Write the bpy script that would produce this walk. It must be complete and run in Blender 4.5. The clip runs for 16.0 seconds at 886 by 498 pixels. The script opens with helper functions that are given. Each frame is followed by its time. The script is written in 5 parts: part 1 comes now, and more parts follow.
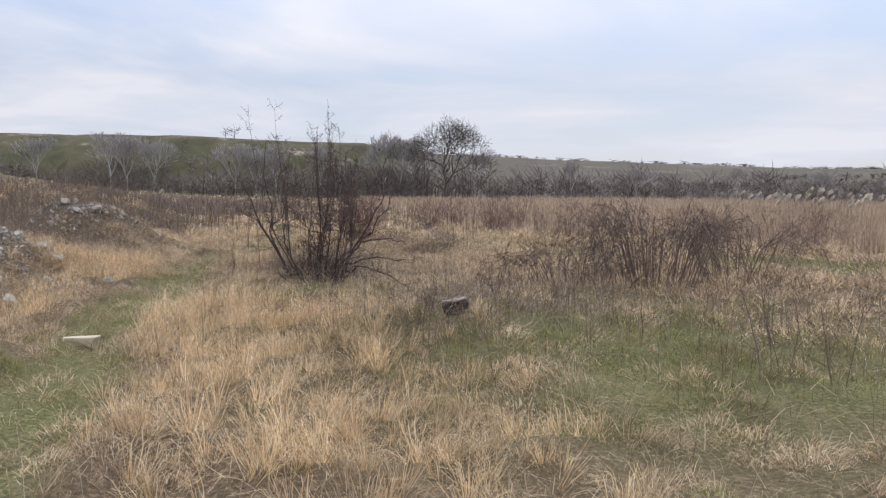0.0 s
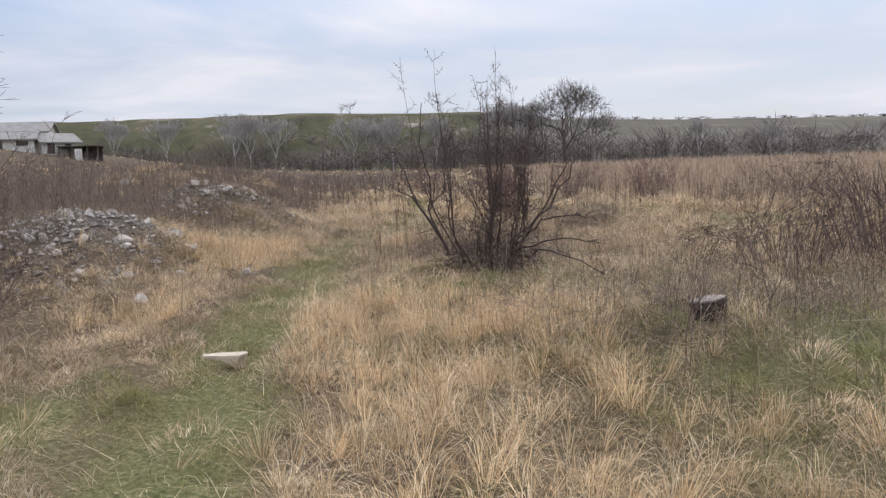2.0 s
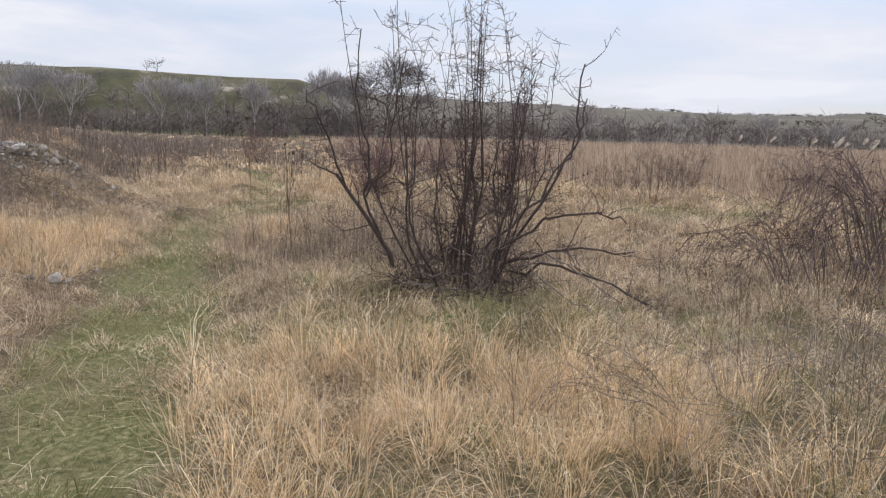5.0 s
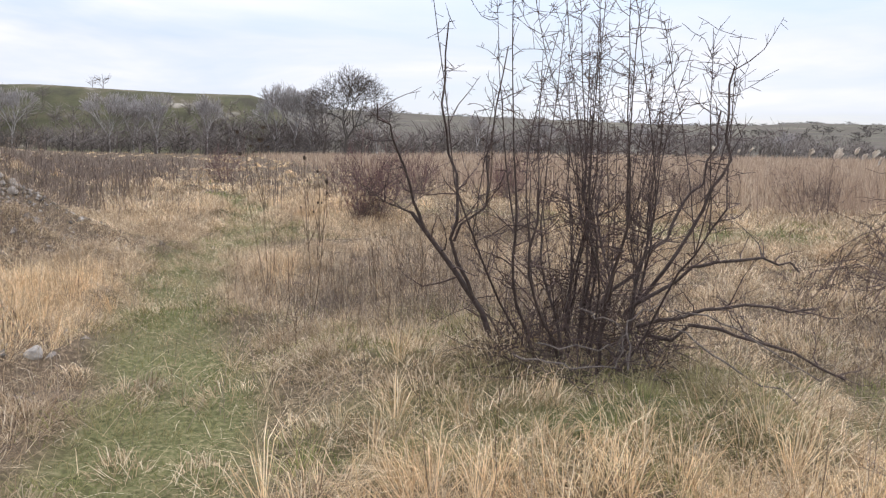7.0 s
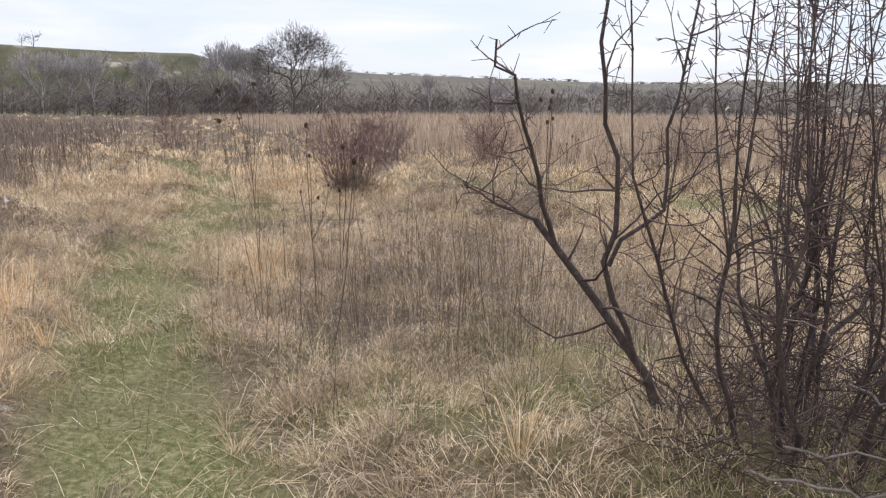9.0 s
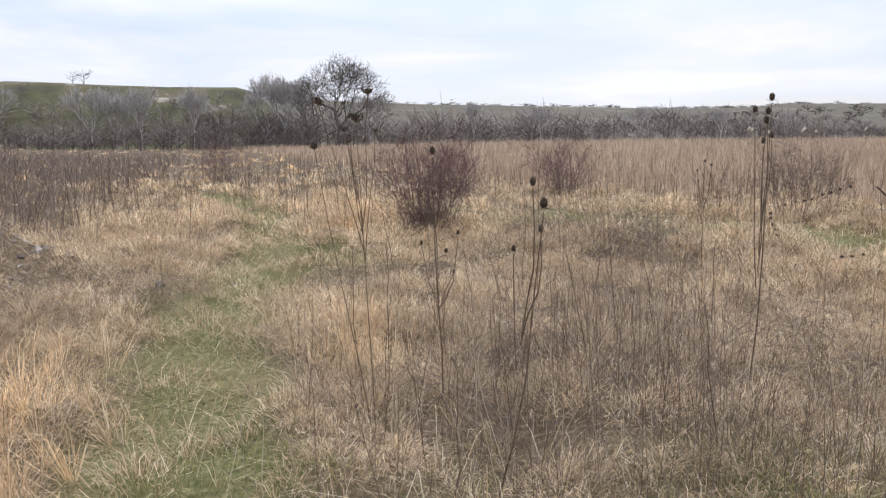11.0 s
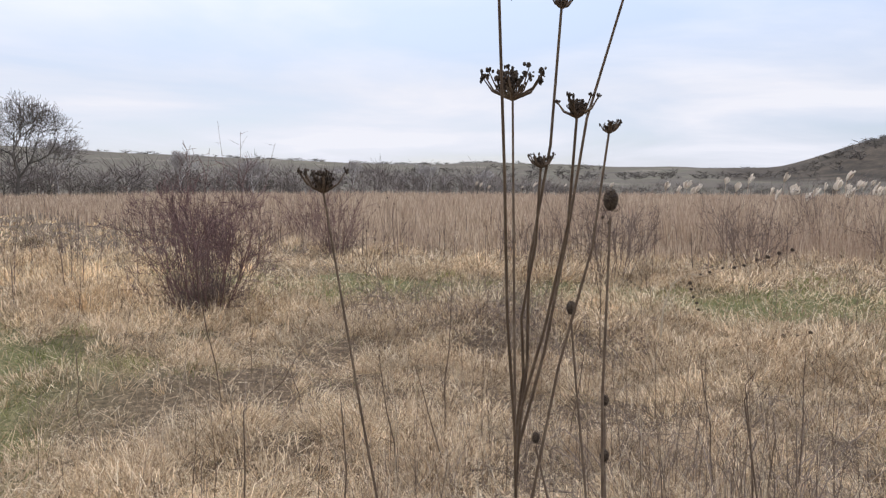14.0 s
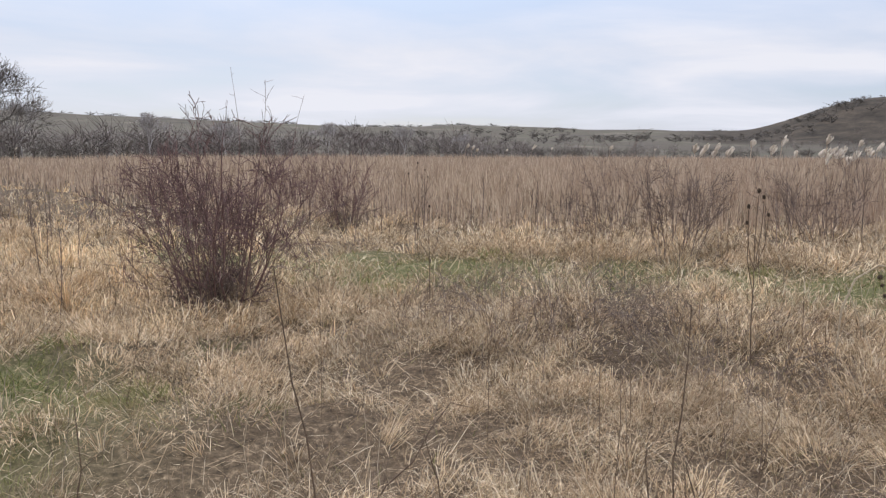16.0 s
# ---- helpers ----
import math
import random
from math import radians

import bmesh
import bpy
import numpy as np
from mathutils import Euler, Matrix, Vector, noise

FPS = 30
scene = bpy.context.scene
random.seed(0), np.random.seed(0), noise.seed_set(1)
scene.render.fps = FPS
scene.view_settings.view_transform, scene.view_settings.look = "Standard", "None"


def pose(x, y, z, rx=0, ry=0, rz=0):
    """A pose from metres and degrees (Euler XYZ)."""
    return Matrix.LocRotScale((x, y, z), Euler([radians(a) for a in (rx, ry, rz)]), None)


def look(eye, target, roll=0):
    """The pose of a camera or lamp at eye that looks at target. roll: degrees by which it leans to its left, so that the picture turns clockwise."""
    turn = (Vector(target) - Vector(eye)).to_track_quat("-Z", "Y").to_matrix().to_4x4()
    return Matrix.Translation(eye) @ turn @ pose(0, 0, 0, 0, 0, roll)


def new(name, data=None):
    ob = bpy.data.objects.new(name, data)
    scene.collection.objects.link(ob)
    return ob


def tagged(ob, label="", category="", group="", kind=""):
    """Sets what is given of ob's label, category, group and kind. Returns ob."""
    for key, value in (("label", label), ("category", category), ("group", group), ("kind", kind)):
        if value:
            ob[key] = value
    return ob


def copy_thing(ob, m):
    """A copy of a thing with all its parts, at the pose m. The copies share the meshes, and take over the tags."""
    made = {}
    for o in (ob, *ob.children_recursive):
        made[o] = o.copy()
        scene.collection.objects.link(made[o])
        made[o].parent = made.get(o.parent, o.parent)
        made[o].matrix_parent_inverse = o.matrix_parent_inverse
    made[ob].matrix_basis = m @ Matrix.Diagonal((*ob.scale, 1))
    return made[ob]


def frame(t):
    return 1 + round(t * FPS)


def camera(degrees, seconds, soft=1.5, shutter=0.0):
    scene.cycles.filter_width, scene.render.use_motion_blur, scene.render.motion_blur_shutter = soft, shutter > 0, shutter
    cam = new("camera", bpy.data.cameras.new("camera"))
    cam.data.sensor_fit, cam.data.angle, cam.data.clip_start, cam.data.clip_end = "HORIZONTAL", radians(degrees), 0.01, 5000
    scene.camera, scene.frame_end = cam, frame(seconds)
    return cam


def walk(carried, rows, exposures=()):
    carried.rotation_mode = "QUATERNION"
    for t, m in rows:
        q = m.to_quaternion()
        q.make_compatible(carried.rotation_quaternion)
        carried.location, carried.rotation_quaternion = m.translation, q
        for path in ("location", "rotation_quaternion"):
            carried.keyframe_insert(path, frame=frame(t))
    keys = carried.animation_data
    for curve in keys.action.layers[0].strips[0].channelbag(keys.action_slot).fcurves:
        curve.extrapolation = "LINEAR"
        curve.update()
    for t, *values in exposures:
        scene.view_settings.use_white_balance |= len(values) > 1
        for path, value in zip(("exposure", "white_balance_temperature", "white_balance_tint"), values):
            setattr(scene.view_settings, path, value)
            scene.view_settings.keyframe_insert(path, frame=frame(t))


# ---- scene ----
cam = camera(58, 16.0, soft=1.25)
PATH = [
    (0, (-0.158, 1.298, 1.71), (-0.153, 3.292, 1.56), 0.7),
    (0.5, (-0.46, 1.824, 1.719), (-0.588, 3.813, 1.554), -1.5),
    (1, (-0.697, 2.33, 1.729), (-0.898, 4.313, 1.561), -2.7),
    (1.5, (-0.97, 2.862, 1.706), (-1.511, 4.784, 1.583), -2.5),
    (2, (-1.176, 3.394, 1.686), (-1.455, 5.361, 1.461), -1.8),
    (2.5, (-1.424, 3.98, 1.677), (-1.666, 5.957, 1.498), -1.6),
    (3, (-1.731, 4.527, 1.644), (-1.82, 6.507, 1.382), -1.4),
    (3.5, (-1.99, 5.093, 1.649), (-2.27, 7.061, 1.43), -1.7),
    (4, (-2.202, 5.674, 1.614), (-2.407, 7.653, 1.405), -2.0),
    (4.5, (-2.487, 6.29, 1.579), (-2.399, 8.267, 1.287), 2.0),
    (7, (-3.627, 8.507, 1.634), (-3.322, 10.467, 1.379), 0.7),
    (7.5, (-3.812, 9.062, 1.644), (-3.65, 11.042, 1.411), -1.1),
    (8, (-3.933, 9.633, 1.654), (-3.671, 11.587, 1.318), -0.2),
    (10.5, (-4.339, 12.076, 1.602), (-3.855, 13.984, 1.248), 0.3),
    (11, (-4.463, 12.587, 1.58), (-4.132, 14.539, 1.299), -0.7),
    (11.5, (-4.607, 13.121, 1.581), (-4.208, 15.057, 1.274), -0.3),
    (12, (-4.711, 13.642, 1.558), (-4.342, 15.601, 1.394), 0.1),
    (12.5, (-4.797, 14.138, 1.518), (-4.233, 16.043, 1.289), 1.0),
    (13, (-4.805, 14.71, 1.523), (-4.172, 16.596, 1.317), 0.6),
    (13.5, (-4.847, 15.272, 1.507), (-4.118, 17.127, 1.336), 0.3),
    (14, (-4.883, 15.727, 1.524), (-3.87, 17.444, 1.37), 0.2),
    (14.5, (-4.892, 16.201, 1.6), (-3.829, 17.888, 1.444), -0.0),
    (15, (-4.879, 16.695, 1.574), (-3.692, 18.295, 1.397), -0.7),
    (15.5, (-4.852, 17.22, 1.564), (-3.664, 18.807, 1.298), 0.9),
    (16, (-4.773, 17.786, 1.525), (-3.705, 19.459, 1.28), 0.2),
]
walk(cam, [(t, look(eye, target, roll)) for t, eye, target, roll in PATH],
     exposures=[(0, -0.06), (4.5, 0.0), (7, 0.26), (8, 0.28), (10.5, 0.28), (12.5, 0.06), (14.5, 0.08), (16, 0.0)])

# ---- world, sun, exposure ----
SUN_AZ, SUN_EL = 18.0, 46.0          # degrees right of +y, above the horizon
world = bpy.data.worlds.new("overcast_sky")
scene.world = world
world.use_nodes = True
wn, wl = world.node_tree.nodes, world.node_tree.links
wn.clear()
sky = wn.new("ShaderNodeTexSky")
sky.sky_type, sky.sun_disc = "NISHITA", False
sky.sun_elevation, sky.sun_rotation = radians(SUN_EL), radians(SUN_AZ)
sky_dim = wn.new("ShaderNodeVectorMath")
sky_dim.operation = "SCALE"
sky_dim.inputs["Scale"].default_value = 0.11
wl.new(sky.outputs[0], sky_dim.inputs[0])
coord = wn.new("ShaderNodeTexCoord")
sep = wn.new("ShaderNodeSeparateXYZ")
wl.new(coord.outputs["Generated"], sep.inputs[0])
lift = wn.new("ShaderNodeMath")
lift.operation, lift.use_clamp = "MAXIMUM", False
lift.inputs[1].default_value = 0.0
wl.new(sep.outputs["Z"], lift.inputs[0])
lift2 = wn.new("ShaderNodeMath")
lift2.operation = "ADD"
lift2.inputs[1].default_value = 0.10
wl.new(lift.outputs[0], lift2.inputs[0])
flat = wn.new("ShaderNodeCombineXYZ")
for k in ("X", "Y"):
    div = wn.new("ShaderNodeMath")
    div.operation = "DIVIDE"
    wl.new(sep.outputs[k], div.inputs[0])
    wl.new(lift2.outputs[0], div.inputs[1])
    wl.new(div.outputs[0], flat.inputs[k])
cloud = wn.new("ShaderNodeTexNoise")
cloud.inputs["Scale"].default_value = 0.55
cloud.inputs["Detail"].default_value = 7
cloud.inputs["Roughness"].default_value = 0.52
cloud.inputs["Distortion"].default_value = 0.35
wl.new(flat.outputs[0], cloud.inputs["Vector"])
mask = wn.new("ShaderNodeValToRGB")
mask.color_ramp.elements[0].position, mask.color_ramp.elements[0].color = 0.34, (0.62, 0.62, 0.62, 1)
mask.color_ramp.elements[1].position, mask.color_ramp.elements[1].color = 0.60, (1, 1, 1, 1)
wl.new(cloud.outputs["Fac"], mask.inputs[0])
cloud_tone = wn.new("ShaderNodeValToRGB")
cloud_tone.color_ramp.elements[0].position, cloud_tone.color_ramp.elements[0].color = 0.36, (0.58, 0.66, 0.88, 1)
cloud_tone.color_ramp.elements[1].position, cloud_tone.color_ramp.elements[1].color = 0.62, (0.88, 0.89, 0.97, 1)
wl.new(cloud.outputs["Fac"], cloud_tone.inputs[0])
blend = wn.new("ShaderNodeMix")
blend.data_type = "RGBA"
wl.new(mask.outputs[0], blend.inputs["Factor"])
wl.new(sky_dim.outputs[0], blend.inputs["A"])
wl.new(cloud_tone.outputs[0], blend.inputs["B"])
back = wn.new("ShaderNodeBackground")
zenith = wn.new("ShaderNodeMapRange")
zenith.inputs["From Min"].default_value, zenith.inputs["From Max"].default_value = 0.12, 1.0
zenith.inputs["To Min"].default_value, zenith.inputs["To Max"].default_value = 0.95, 2.55
wl.new(sep.outputs["Z"], zenith.inputs["Value"])
wl.new(zenith.outputs[0], back.inputs["Strength"])
wl.new(blend.outputs["Result"], back.inputs["Color"])
wout = wn.new("ShaderNodeOutputWorld")
wl.new(back.outputs[0], wout.inputs[0])
sun = new("sun", bpy.data.lights.new("sun", "SUN"))
sun.data.energy, sun.data.angle, sun.data.color = 1.5, radians(12), (1.0, 0.92, 0.82)
sun.matrix_world = look((60 * math.sin(radians(SUN_AZ)), 60 * math.cos(radians(SUN_AZ)), 60 * math.tan(radians(SUN_EL))), (0, 0, 0))


# ---- materials ----
def material(name, colours, rough=0.85, patch=0.0, patch_colour=None, patch_scale=0.5, through_light=0.0, bump=0.0, bump_scale=60.0, by="island", toned=False):
    """A rough natural surface; colours spread over the pieces (island) or in spots (noise), a second colour in wide patches."""
    m = bpy.data.materials.new(name)
    m.use_nodes = True
    n, l = m.node_tree.nodes, m.node_tree.links
    n.clear()
    out = n.new("ShaderNodeOutputMaterial")
    bsdf = n.new("ShaderNodeBsdfPrincipled")
    bsdf.inputs["Roughness"].default_value = rough
    bsdf.inputs["Specular IOR Level"].default_value = 0.25
    geo, tc = n.new("ShaderNodeNewGeometry"), n.new("ShaderNodeTexCoord")
    ramp = n.new("ShaderNodeValToRGB")
    el = ramp.color_ramp.elements
    while len(el) < len(colours):
        el.new(0.5)
    for k, c in enumerate(colours):
        el[k].position, el[k].color = k / max(1, len(colours) - 1), (*c, 1)
    if by == "island":
        l.new(geo.outputs["Random Per Island"], ramp.inputs[0])
    else:
        spots = n.new("ShaderNodeTexNoise")
        spots.inputs["Scale"].default_value = bump_scale * 0.35
        spots.inputs["Detail"].default_value = 8
        spots.inputs["Roughness"].default_value = 0.7
        l.new(geo.outputs["Position"], spots.inputs["Vector"])
        spread = n.new("ShaderNodeMapRange")
        spread.inputs["From Min"].default_value, spread.inputs["From Max"].default_value = 0.3, 0.7
        l.new(spots.outputs["Fac"], spread.inputs["Value"])
        l.new(spread.outputs[0], ramp.inputs[0])
    colour = ramp.outputs[0]
    if patch > 0:
        wide = n.new("ShaderNodeTexNoise")
        wide.inputs["Scale"].default_value = patch_scale
        wide.inputs["Detail"].default_value = 5
        l.new(geo.outputs["Position"], wide.inputs["Vector"])
        rng = n.new("ShaderNodeMapRange")
        rng.inputs["From Min"].default_value, rng.inputs["From Max"].default_value = 0.42, 0.62
        rng.inputs["To Max"].default_value = patch
        l.new(wide.outputs["Fac"], rng.inputs["Value"])
        mix = n.new("ShaderNodeMix")
        mix.data_type = "RGBA"
        l.new(rng.outputs[0], mix.inputs["Factor"])
        l.new(colour, mix.inputs["A"])
        mix.inputs["B"].default_value = (*patch_colour, 1)
        colour = mix.outputs["Result"]
    if toned:
        tone = n.new("ShaderNodeAttribute")
        tone.attribute_name = "tone"
        lift_by = n.new("ShaderNodeMath")
        lift_by.operation = "ADD"
        lift_by.inputs[1].default_value = 1.0
        l.new(tone.outputs["Fac"], lift_by.inputs[0])
        scaled = n.new("ShaderNodeVectorMath")
        scaled.operation = "SCALE"
        l.new(colour, scaled.inputs[0])
        l.new(lift_by.outputs[0], scaled.inputs["Scale"])
        colour = scaled.outputs[0]
    l.new(colour, bsdf.inputs["Base Color"])
    if bump:
        fine = n.new("ShaderNodeTexNoise")
        fine.inputs["Scale"].default_value = bump_scale
        fine.inputs["Detail"].default_value = 6
        l.new(geo.outputs["Position"], fine.inputs["Vector"])
        b = n.new("ShaderNodeBump")
        b.inputs["Strength"].default_value, b.inputs["Distance"].default_value = bump, 0.02
        l.new(fine.outputs["Fac"], b.inputs["Height"])
        l.new(b.outputs[0], bsdf.inputs["Normal"])
    shader = bsdf.outputs[0]
    if through_light:
        tr = n.new("ShaderNodeBsdfTranslucent")
        l.new(colour, tr.inputs["Color"])
        ms = n.new("ShaderNodeMixShader")
        ms.inputs[0].default_value = through_light
        l.new(shader, ms.inputs[1])
        l.new(tr.outputs[0], ms.inputs[2])
        shader = ms.outputs[0]
    l.new(shader, out.inputs["Surface"])
    return m


STRAW = material("straw", [(0.12, 0.082, 0.048), (0.46, 0.33, 0.20), (0.70, 0.54, 0.345), (0.92, 0.79, 0.58)], patch=0.45, patch_colour=(0.30, 0.212, 0.135), patch_scale=1.3, through_light=0.25, toned=True)
TAN = material("tan_grass", [(0.26, 0.165, 0.085), (0.66, 0.47, 0.265), (0.88, 0.68, 0.42), (0.96, 0.82, 0.58)], patch=0.45, patch_colour=(0.56, 0.38, 0.215), patch_scale=1.8, through_light=0.3, toned=True)
GREEN = material("green_grass", [(0.07, 0.09, 0.024), (0.17, 0.185, 0.056), (0.34, 0.315, 0.135)], patch=0.75, patch_colour=(0.36, 0.29, 0.16), patch_scale=1.5, through_light=0.3, toned=True)
GREY_WEED = material("grey_weed", [(0.09, 0.068, 0.053), (0.20, 0.155, 0.12), (0.36, 0.285, 0.23)], patch=0.5, patch_colour=(0.14, 0.105, 0.083))
REED = material("reed_stems", [(0.26, 0.185, 0.125), (0.48, 0.36, 0.25), (0.68, 0.55, 0.40)], patch=0.5, patch_colour=(0.38, 0.27, 0.20), patch_scale=0.2, through_light=0.2)
PLUME = material("reed_plume", [(0.52, 0.43, 0.33), (0.78, 0.69, 0.56)], through_light=0.3)
DARK_BARK = material("thorn_bark", [(0.045, 0.032, 0.028), (0.075, 0.055, 0.047), (0.12, 0.09, 0.075)], rough=0.8, by="noise", bump=0.5, bump_scale=90)
DARK_TWIG = material("thorn_twig", [(0.05, 0.034, 0.03), (0.085, 0.058, 0.05), (0.13, 0.09, 0.075)], rough=0.75)
RED_TWIG = material("red_twig", [(0.085, 0.052, 0.047), (0.155, 0.09, 0.08), (0.25, 0.16, 0.14)], rough=0.75)
BROWN_TWIG = material("brown_twig", [(0.07, 0.049, 0.04), (0.14, 0.10, 0.08), (0.25, 0.185, 0.15)], rough=0.8)
SEED = material("seed_head", [(0.030, 0.022, 0.016), (0.065, 0.045, 0.030), (0.11, 0.078, 0.05)], rough=0.9, by="noise", bump=0.8, bump_scale=200)
STALK = material("dry_stalk", [(0.075, 0.052, 0.036), (0.13, 0.09, 0.06), (0.20, 0.15, 0.10)], rough=0.8, by="noise", bump=0.3, bump_scale=80)
PALE_STALK = material("pale_stalk", [(0.30, 0.24, 0.16), (0.45, 0.37, 0.26), (0.55, 0.46, 0.34)], rough=0.8, by="noise", bump=0.3, bump_scale=80)
FAR_GREY = material("far_grey_wood", [(0.10, 0.082, 0.072), (0.19, 0.16, 0.142), (0.36, 0.315, 0.28)], patch=0.6, patch_colour=(0.11, 0.088, 0.076), patch_scale=0.05)
FAR_DARK = material("far_dark_wood", [(0.06, 0.052, 0.045), (0.11, 0.095, 0.082), (0.19, 0.16, 0.14)], patch=0.4, patch_colour=(0.085, 0.08, 0.055), patch_scale=0.06)
FAR_PALE = material("far_pale_wood", [(0.28, 0.255, 0.235), (0.39, 0.36, 0.335), (0.50, 0.47, 0.44)])
STONE = material("rubble_stone", [(0.24, 0.215, 0.18), (0.44, 0.40, 0.345), (0.66, 0.62, 0.55)], by="noise", bump=0.7, bump_scale=30, patch=0.5, patch_colour=(0.25, 0.22, 0.19), patch_scale=6)
GRAVEL = material("gravel", [(0.09, 0.078, 0.066), (0.19, 0.168, 0.143), (0.27, 0.238, 0.205), (0.46, 0.42, 0.37)])
PLASTER = material("pale_slab", [(0.40, 0.34, 0.25), (0.53, 0.46, 0.35), (0.62, 0.55, 0.44)], by="noise", bump=0.4, bump_scale=40)
CHAR = material("charred_wood", [(0.022, 0.018, 0.016), (0.045, 0.036, 0.03), (0.09, 0.07, 0.058)], by="noise", bump=0.9, bump_scale=50)
CUT_WOOD = material("weathered_cut_wood", [(0.10, 0.085, 0.07), (0.27, 0.23, 0.195), (0.42, 0.37, 0.32)], by="noise", bump=0.6, bump_scale=60)
LIME = material("limewashed_wall", [(0.48, 0.45, 0.40), (0.62, 0.60, 0.55), (0.72, 0.70, 0.66)], by="noise", bump_scale=3, bump=0.2)
ROOF = material("grey_sheet_roof", [(0.20, 0.19, 0.175), (0.27, 0.255, 0.235), (0.33, 0.315, 0.29)], by="noise", bump_scale=4, bump=0.3)
OLD_PLANK = material("dark_planks", [(0.05, 0.042, 0.036), (0.09, 0.075, 0.065), (0.14, 0.12, 0.10)], by="noise", bump_scale=12, bump=0.4)


def ground_material():
    m = bpy.data.materials.new("meadow_ground")
    m.use_nodes = True
    n, l = m.node_tree.nodes, m.node_tree.links
    n.clear()
    out, bsdf = n.new("ShaderNodeOutputMaterial"), n.new("ShaderNodeBsdfPrincipled")
    bsdf.inputs["Roughness"].default_value = 0.95
    bsdf.inputs["Specular IOR Level"].default_value = 0.1
    geo = n.new("ShaderNodeNewGeometry")

    def noise_ramp(scale, detail, stops, rough=0.6):
        t = n.new("ShaderNodeTexNoise")
        t.inputs["Scale"].default_value, t.inputs["Detail"].default_value, t.inputs["Roughness"].default_value = scale, detail, rough
        l.new(geo.outputs["Position"], t.inputs["Vector"])
        r = n.new("ShaderNodeValToRGB")
        e = r.color_ramp.elements
        while len(e) < len(stops):
            e.new(0.5)
        for k, (p, c) in enumerate(stops):
            e[k].position, e[k].color = p, (*c, 1)
        l.new(t.outputs["Fac"], r.inputs[0])
        return r.outputs[0]

    def over(fac, a, b):
        x = n.new("ShaderNodeMix")
        x.data_type = "RGBA"
        l.new(fac, x.inputs["Factor"])
        l.new(a, x.inputs["A"])
        l.new(b, x.inputs["B"])
        return x.outputs["Result"]

    def attr(name):
        a = n.new("ShaderNodeAttribute")
        a.attribute_name = name
        return a.outputs["Fac"]

    mulch = noise_ramp(22, 10, [(0.36, (0.04, 0.029, 0.02)), (0.53, (0.13, 0.094, 0.06)), (0.68, (0.36, 0.27, 0.175))], 0.8)
    turf = noise_ramp(26, 9, [(0.32, (0.055, 0.058, 0.022)), (0.52, (0.13, 0.128, 0.055)), (0.72, (0.27, 0.23, 0.125))])
    grit = noise_ramp(14, 8, [(0.38, (0.06, 0.05, 0.04)), (0.56, (0.13, 0.108, 0.088)), (0.72, (0.30, 0.26, 0.22))], 0.8)
    slope = noise_ramp(0.10, 9, [(0.36, (0.05, 0.044, 0.03)), (0.50, (0.080, 0.078, 0.040)), (0.60, (0.115, 0.098, 0.062)), (0.72, (0.40, 0.36, 0.30))], 0.66)
    far = noise_ramp(0.03, 10, [(0.36, (0.075, 0.07, 0.055)), (0.47, (0.115, 0.097, 0.078)), (0.55, (0.10, 0.092, 0.066)), (0.66, (0.19, 0.165, 0.13))], 0.7)
    brown = noise_ramp(0.09, 10, [(0.38, (0.035, 0.03, 0.023)), (0.55, (0.07, 0.056, 0.042)), (0.7, (0.13, 0.105, 0.075))], 0.7)
    c = over(attr("green"), mulch, turf)
    c = over(attr("gravel"), c, grit)
    c = over(attr("slope"), c, slope)
    c = over(attr("far"), c, far)
    c = over(attr("brown"), c, brown)
    l.new(c, bsdf.inputs["Base Color"])
    t = n.new("ShaderNodeTexNoise")
    t.inputs["Scale"].default_value, t.inputs["Detail"].default_value = 18, 8
    l.new(geo.outputs["Position"], t.inputs["Vector"])
    b = n.new("ShaderNodeBump")
    b.inputs["Strength"].default_value, b.inputs["Distance"].default_value = 0.7, 0.05
    l.new(t.outputs["Fac"], b.inputs["Height"])
    l.new(b.outputs[0], bsdf.inputs["Normal"])
    l.new(bsdf.outputs[0], out.inputs["Surface"])
    return m


# ---- builders ----
rnd = np.random.default_rng(7)
LATTICE = np.random.default_rng(3).random((64, 64))


def value_noise(x, y):
    x, y = np.asarray(x, float), np.asarray(y, float)
    i, j = np.floor(x).astype(int), np.floor(y).astype(int)
    u, v = x - i, y - j
    u, v = u * u * (3 - 2 * u), v * v * (3 - 2 * v)
    g = lambda a, b: LATTICE[a % 64, b % 64]
    return (g(i, j) * (1 - u) + g(i + 1, j) * u) * (1 - v) + (g(i, j + 1) * (1 - u) + g(i + 1, j + 1) * u) * v


def fbm(x, y, octaves=4):
    total, amp, norm = 0, 1.0, 0
    for k in range(octaves):
        total = total + amp * value_noise(x * 2 ** k + 13.7 * k, y * 2 ** k + 7.1 * k)
        norm, amp = norm + amp, amp * 0.5
    return total / norm


def ease(a, b, v):
    t = np.clip((np.asarray(v, float) - a) / (b - a), 0, 1)
    return t * t * (3 - 2 * t)


TRACK = np.array([(-2.6, 3.0), (-3.0, 6.0), (-3.6, 8.6), (-4.4, 11.5), (-4.6, 14.0), (-5.1, 16.5), (-5.3, 19.5), (-5.1, 22.0), (-4.8, 24.5), (-5.3, 29.0), (-7.0, 36.0)])
LANE = np.array([(-2.0, 28.6), (-0.6, 26.6), (2.2, 24.4), (4.2, 22.2), (7.5, 20.0), (12, 18.5)])
WALKED = np.array([(-0.2, 1.5), (-2.4, 6.3), (-3.8, 8.8), (-4.3, 12.1), (-4.8, 14.5), (-4.8, 17.8)])


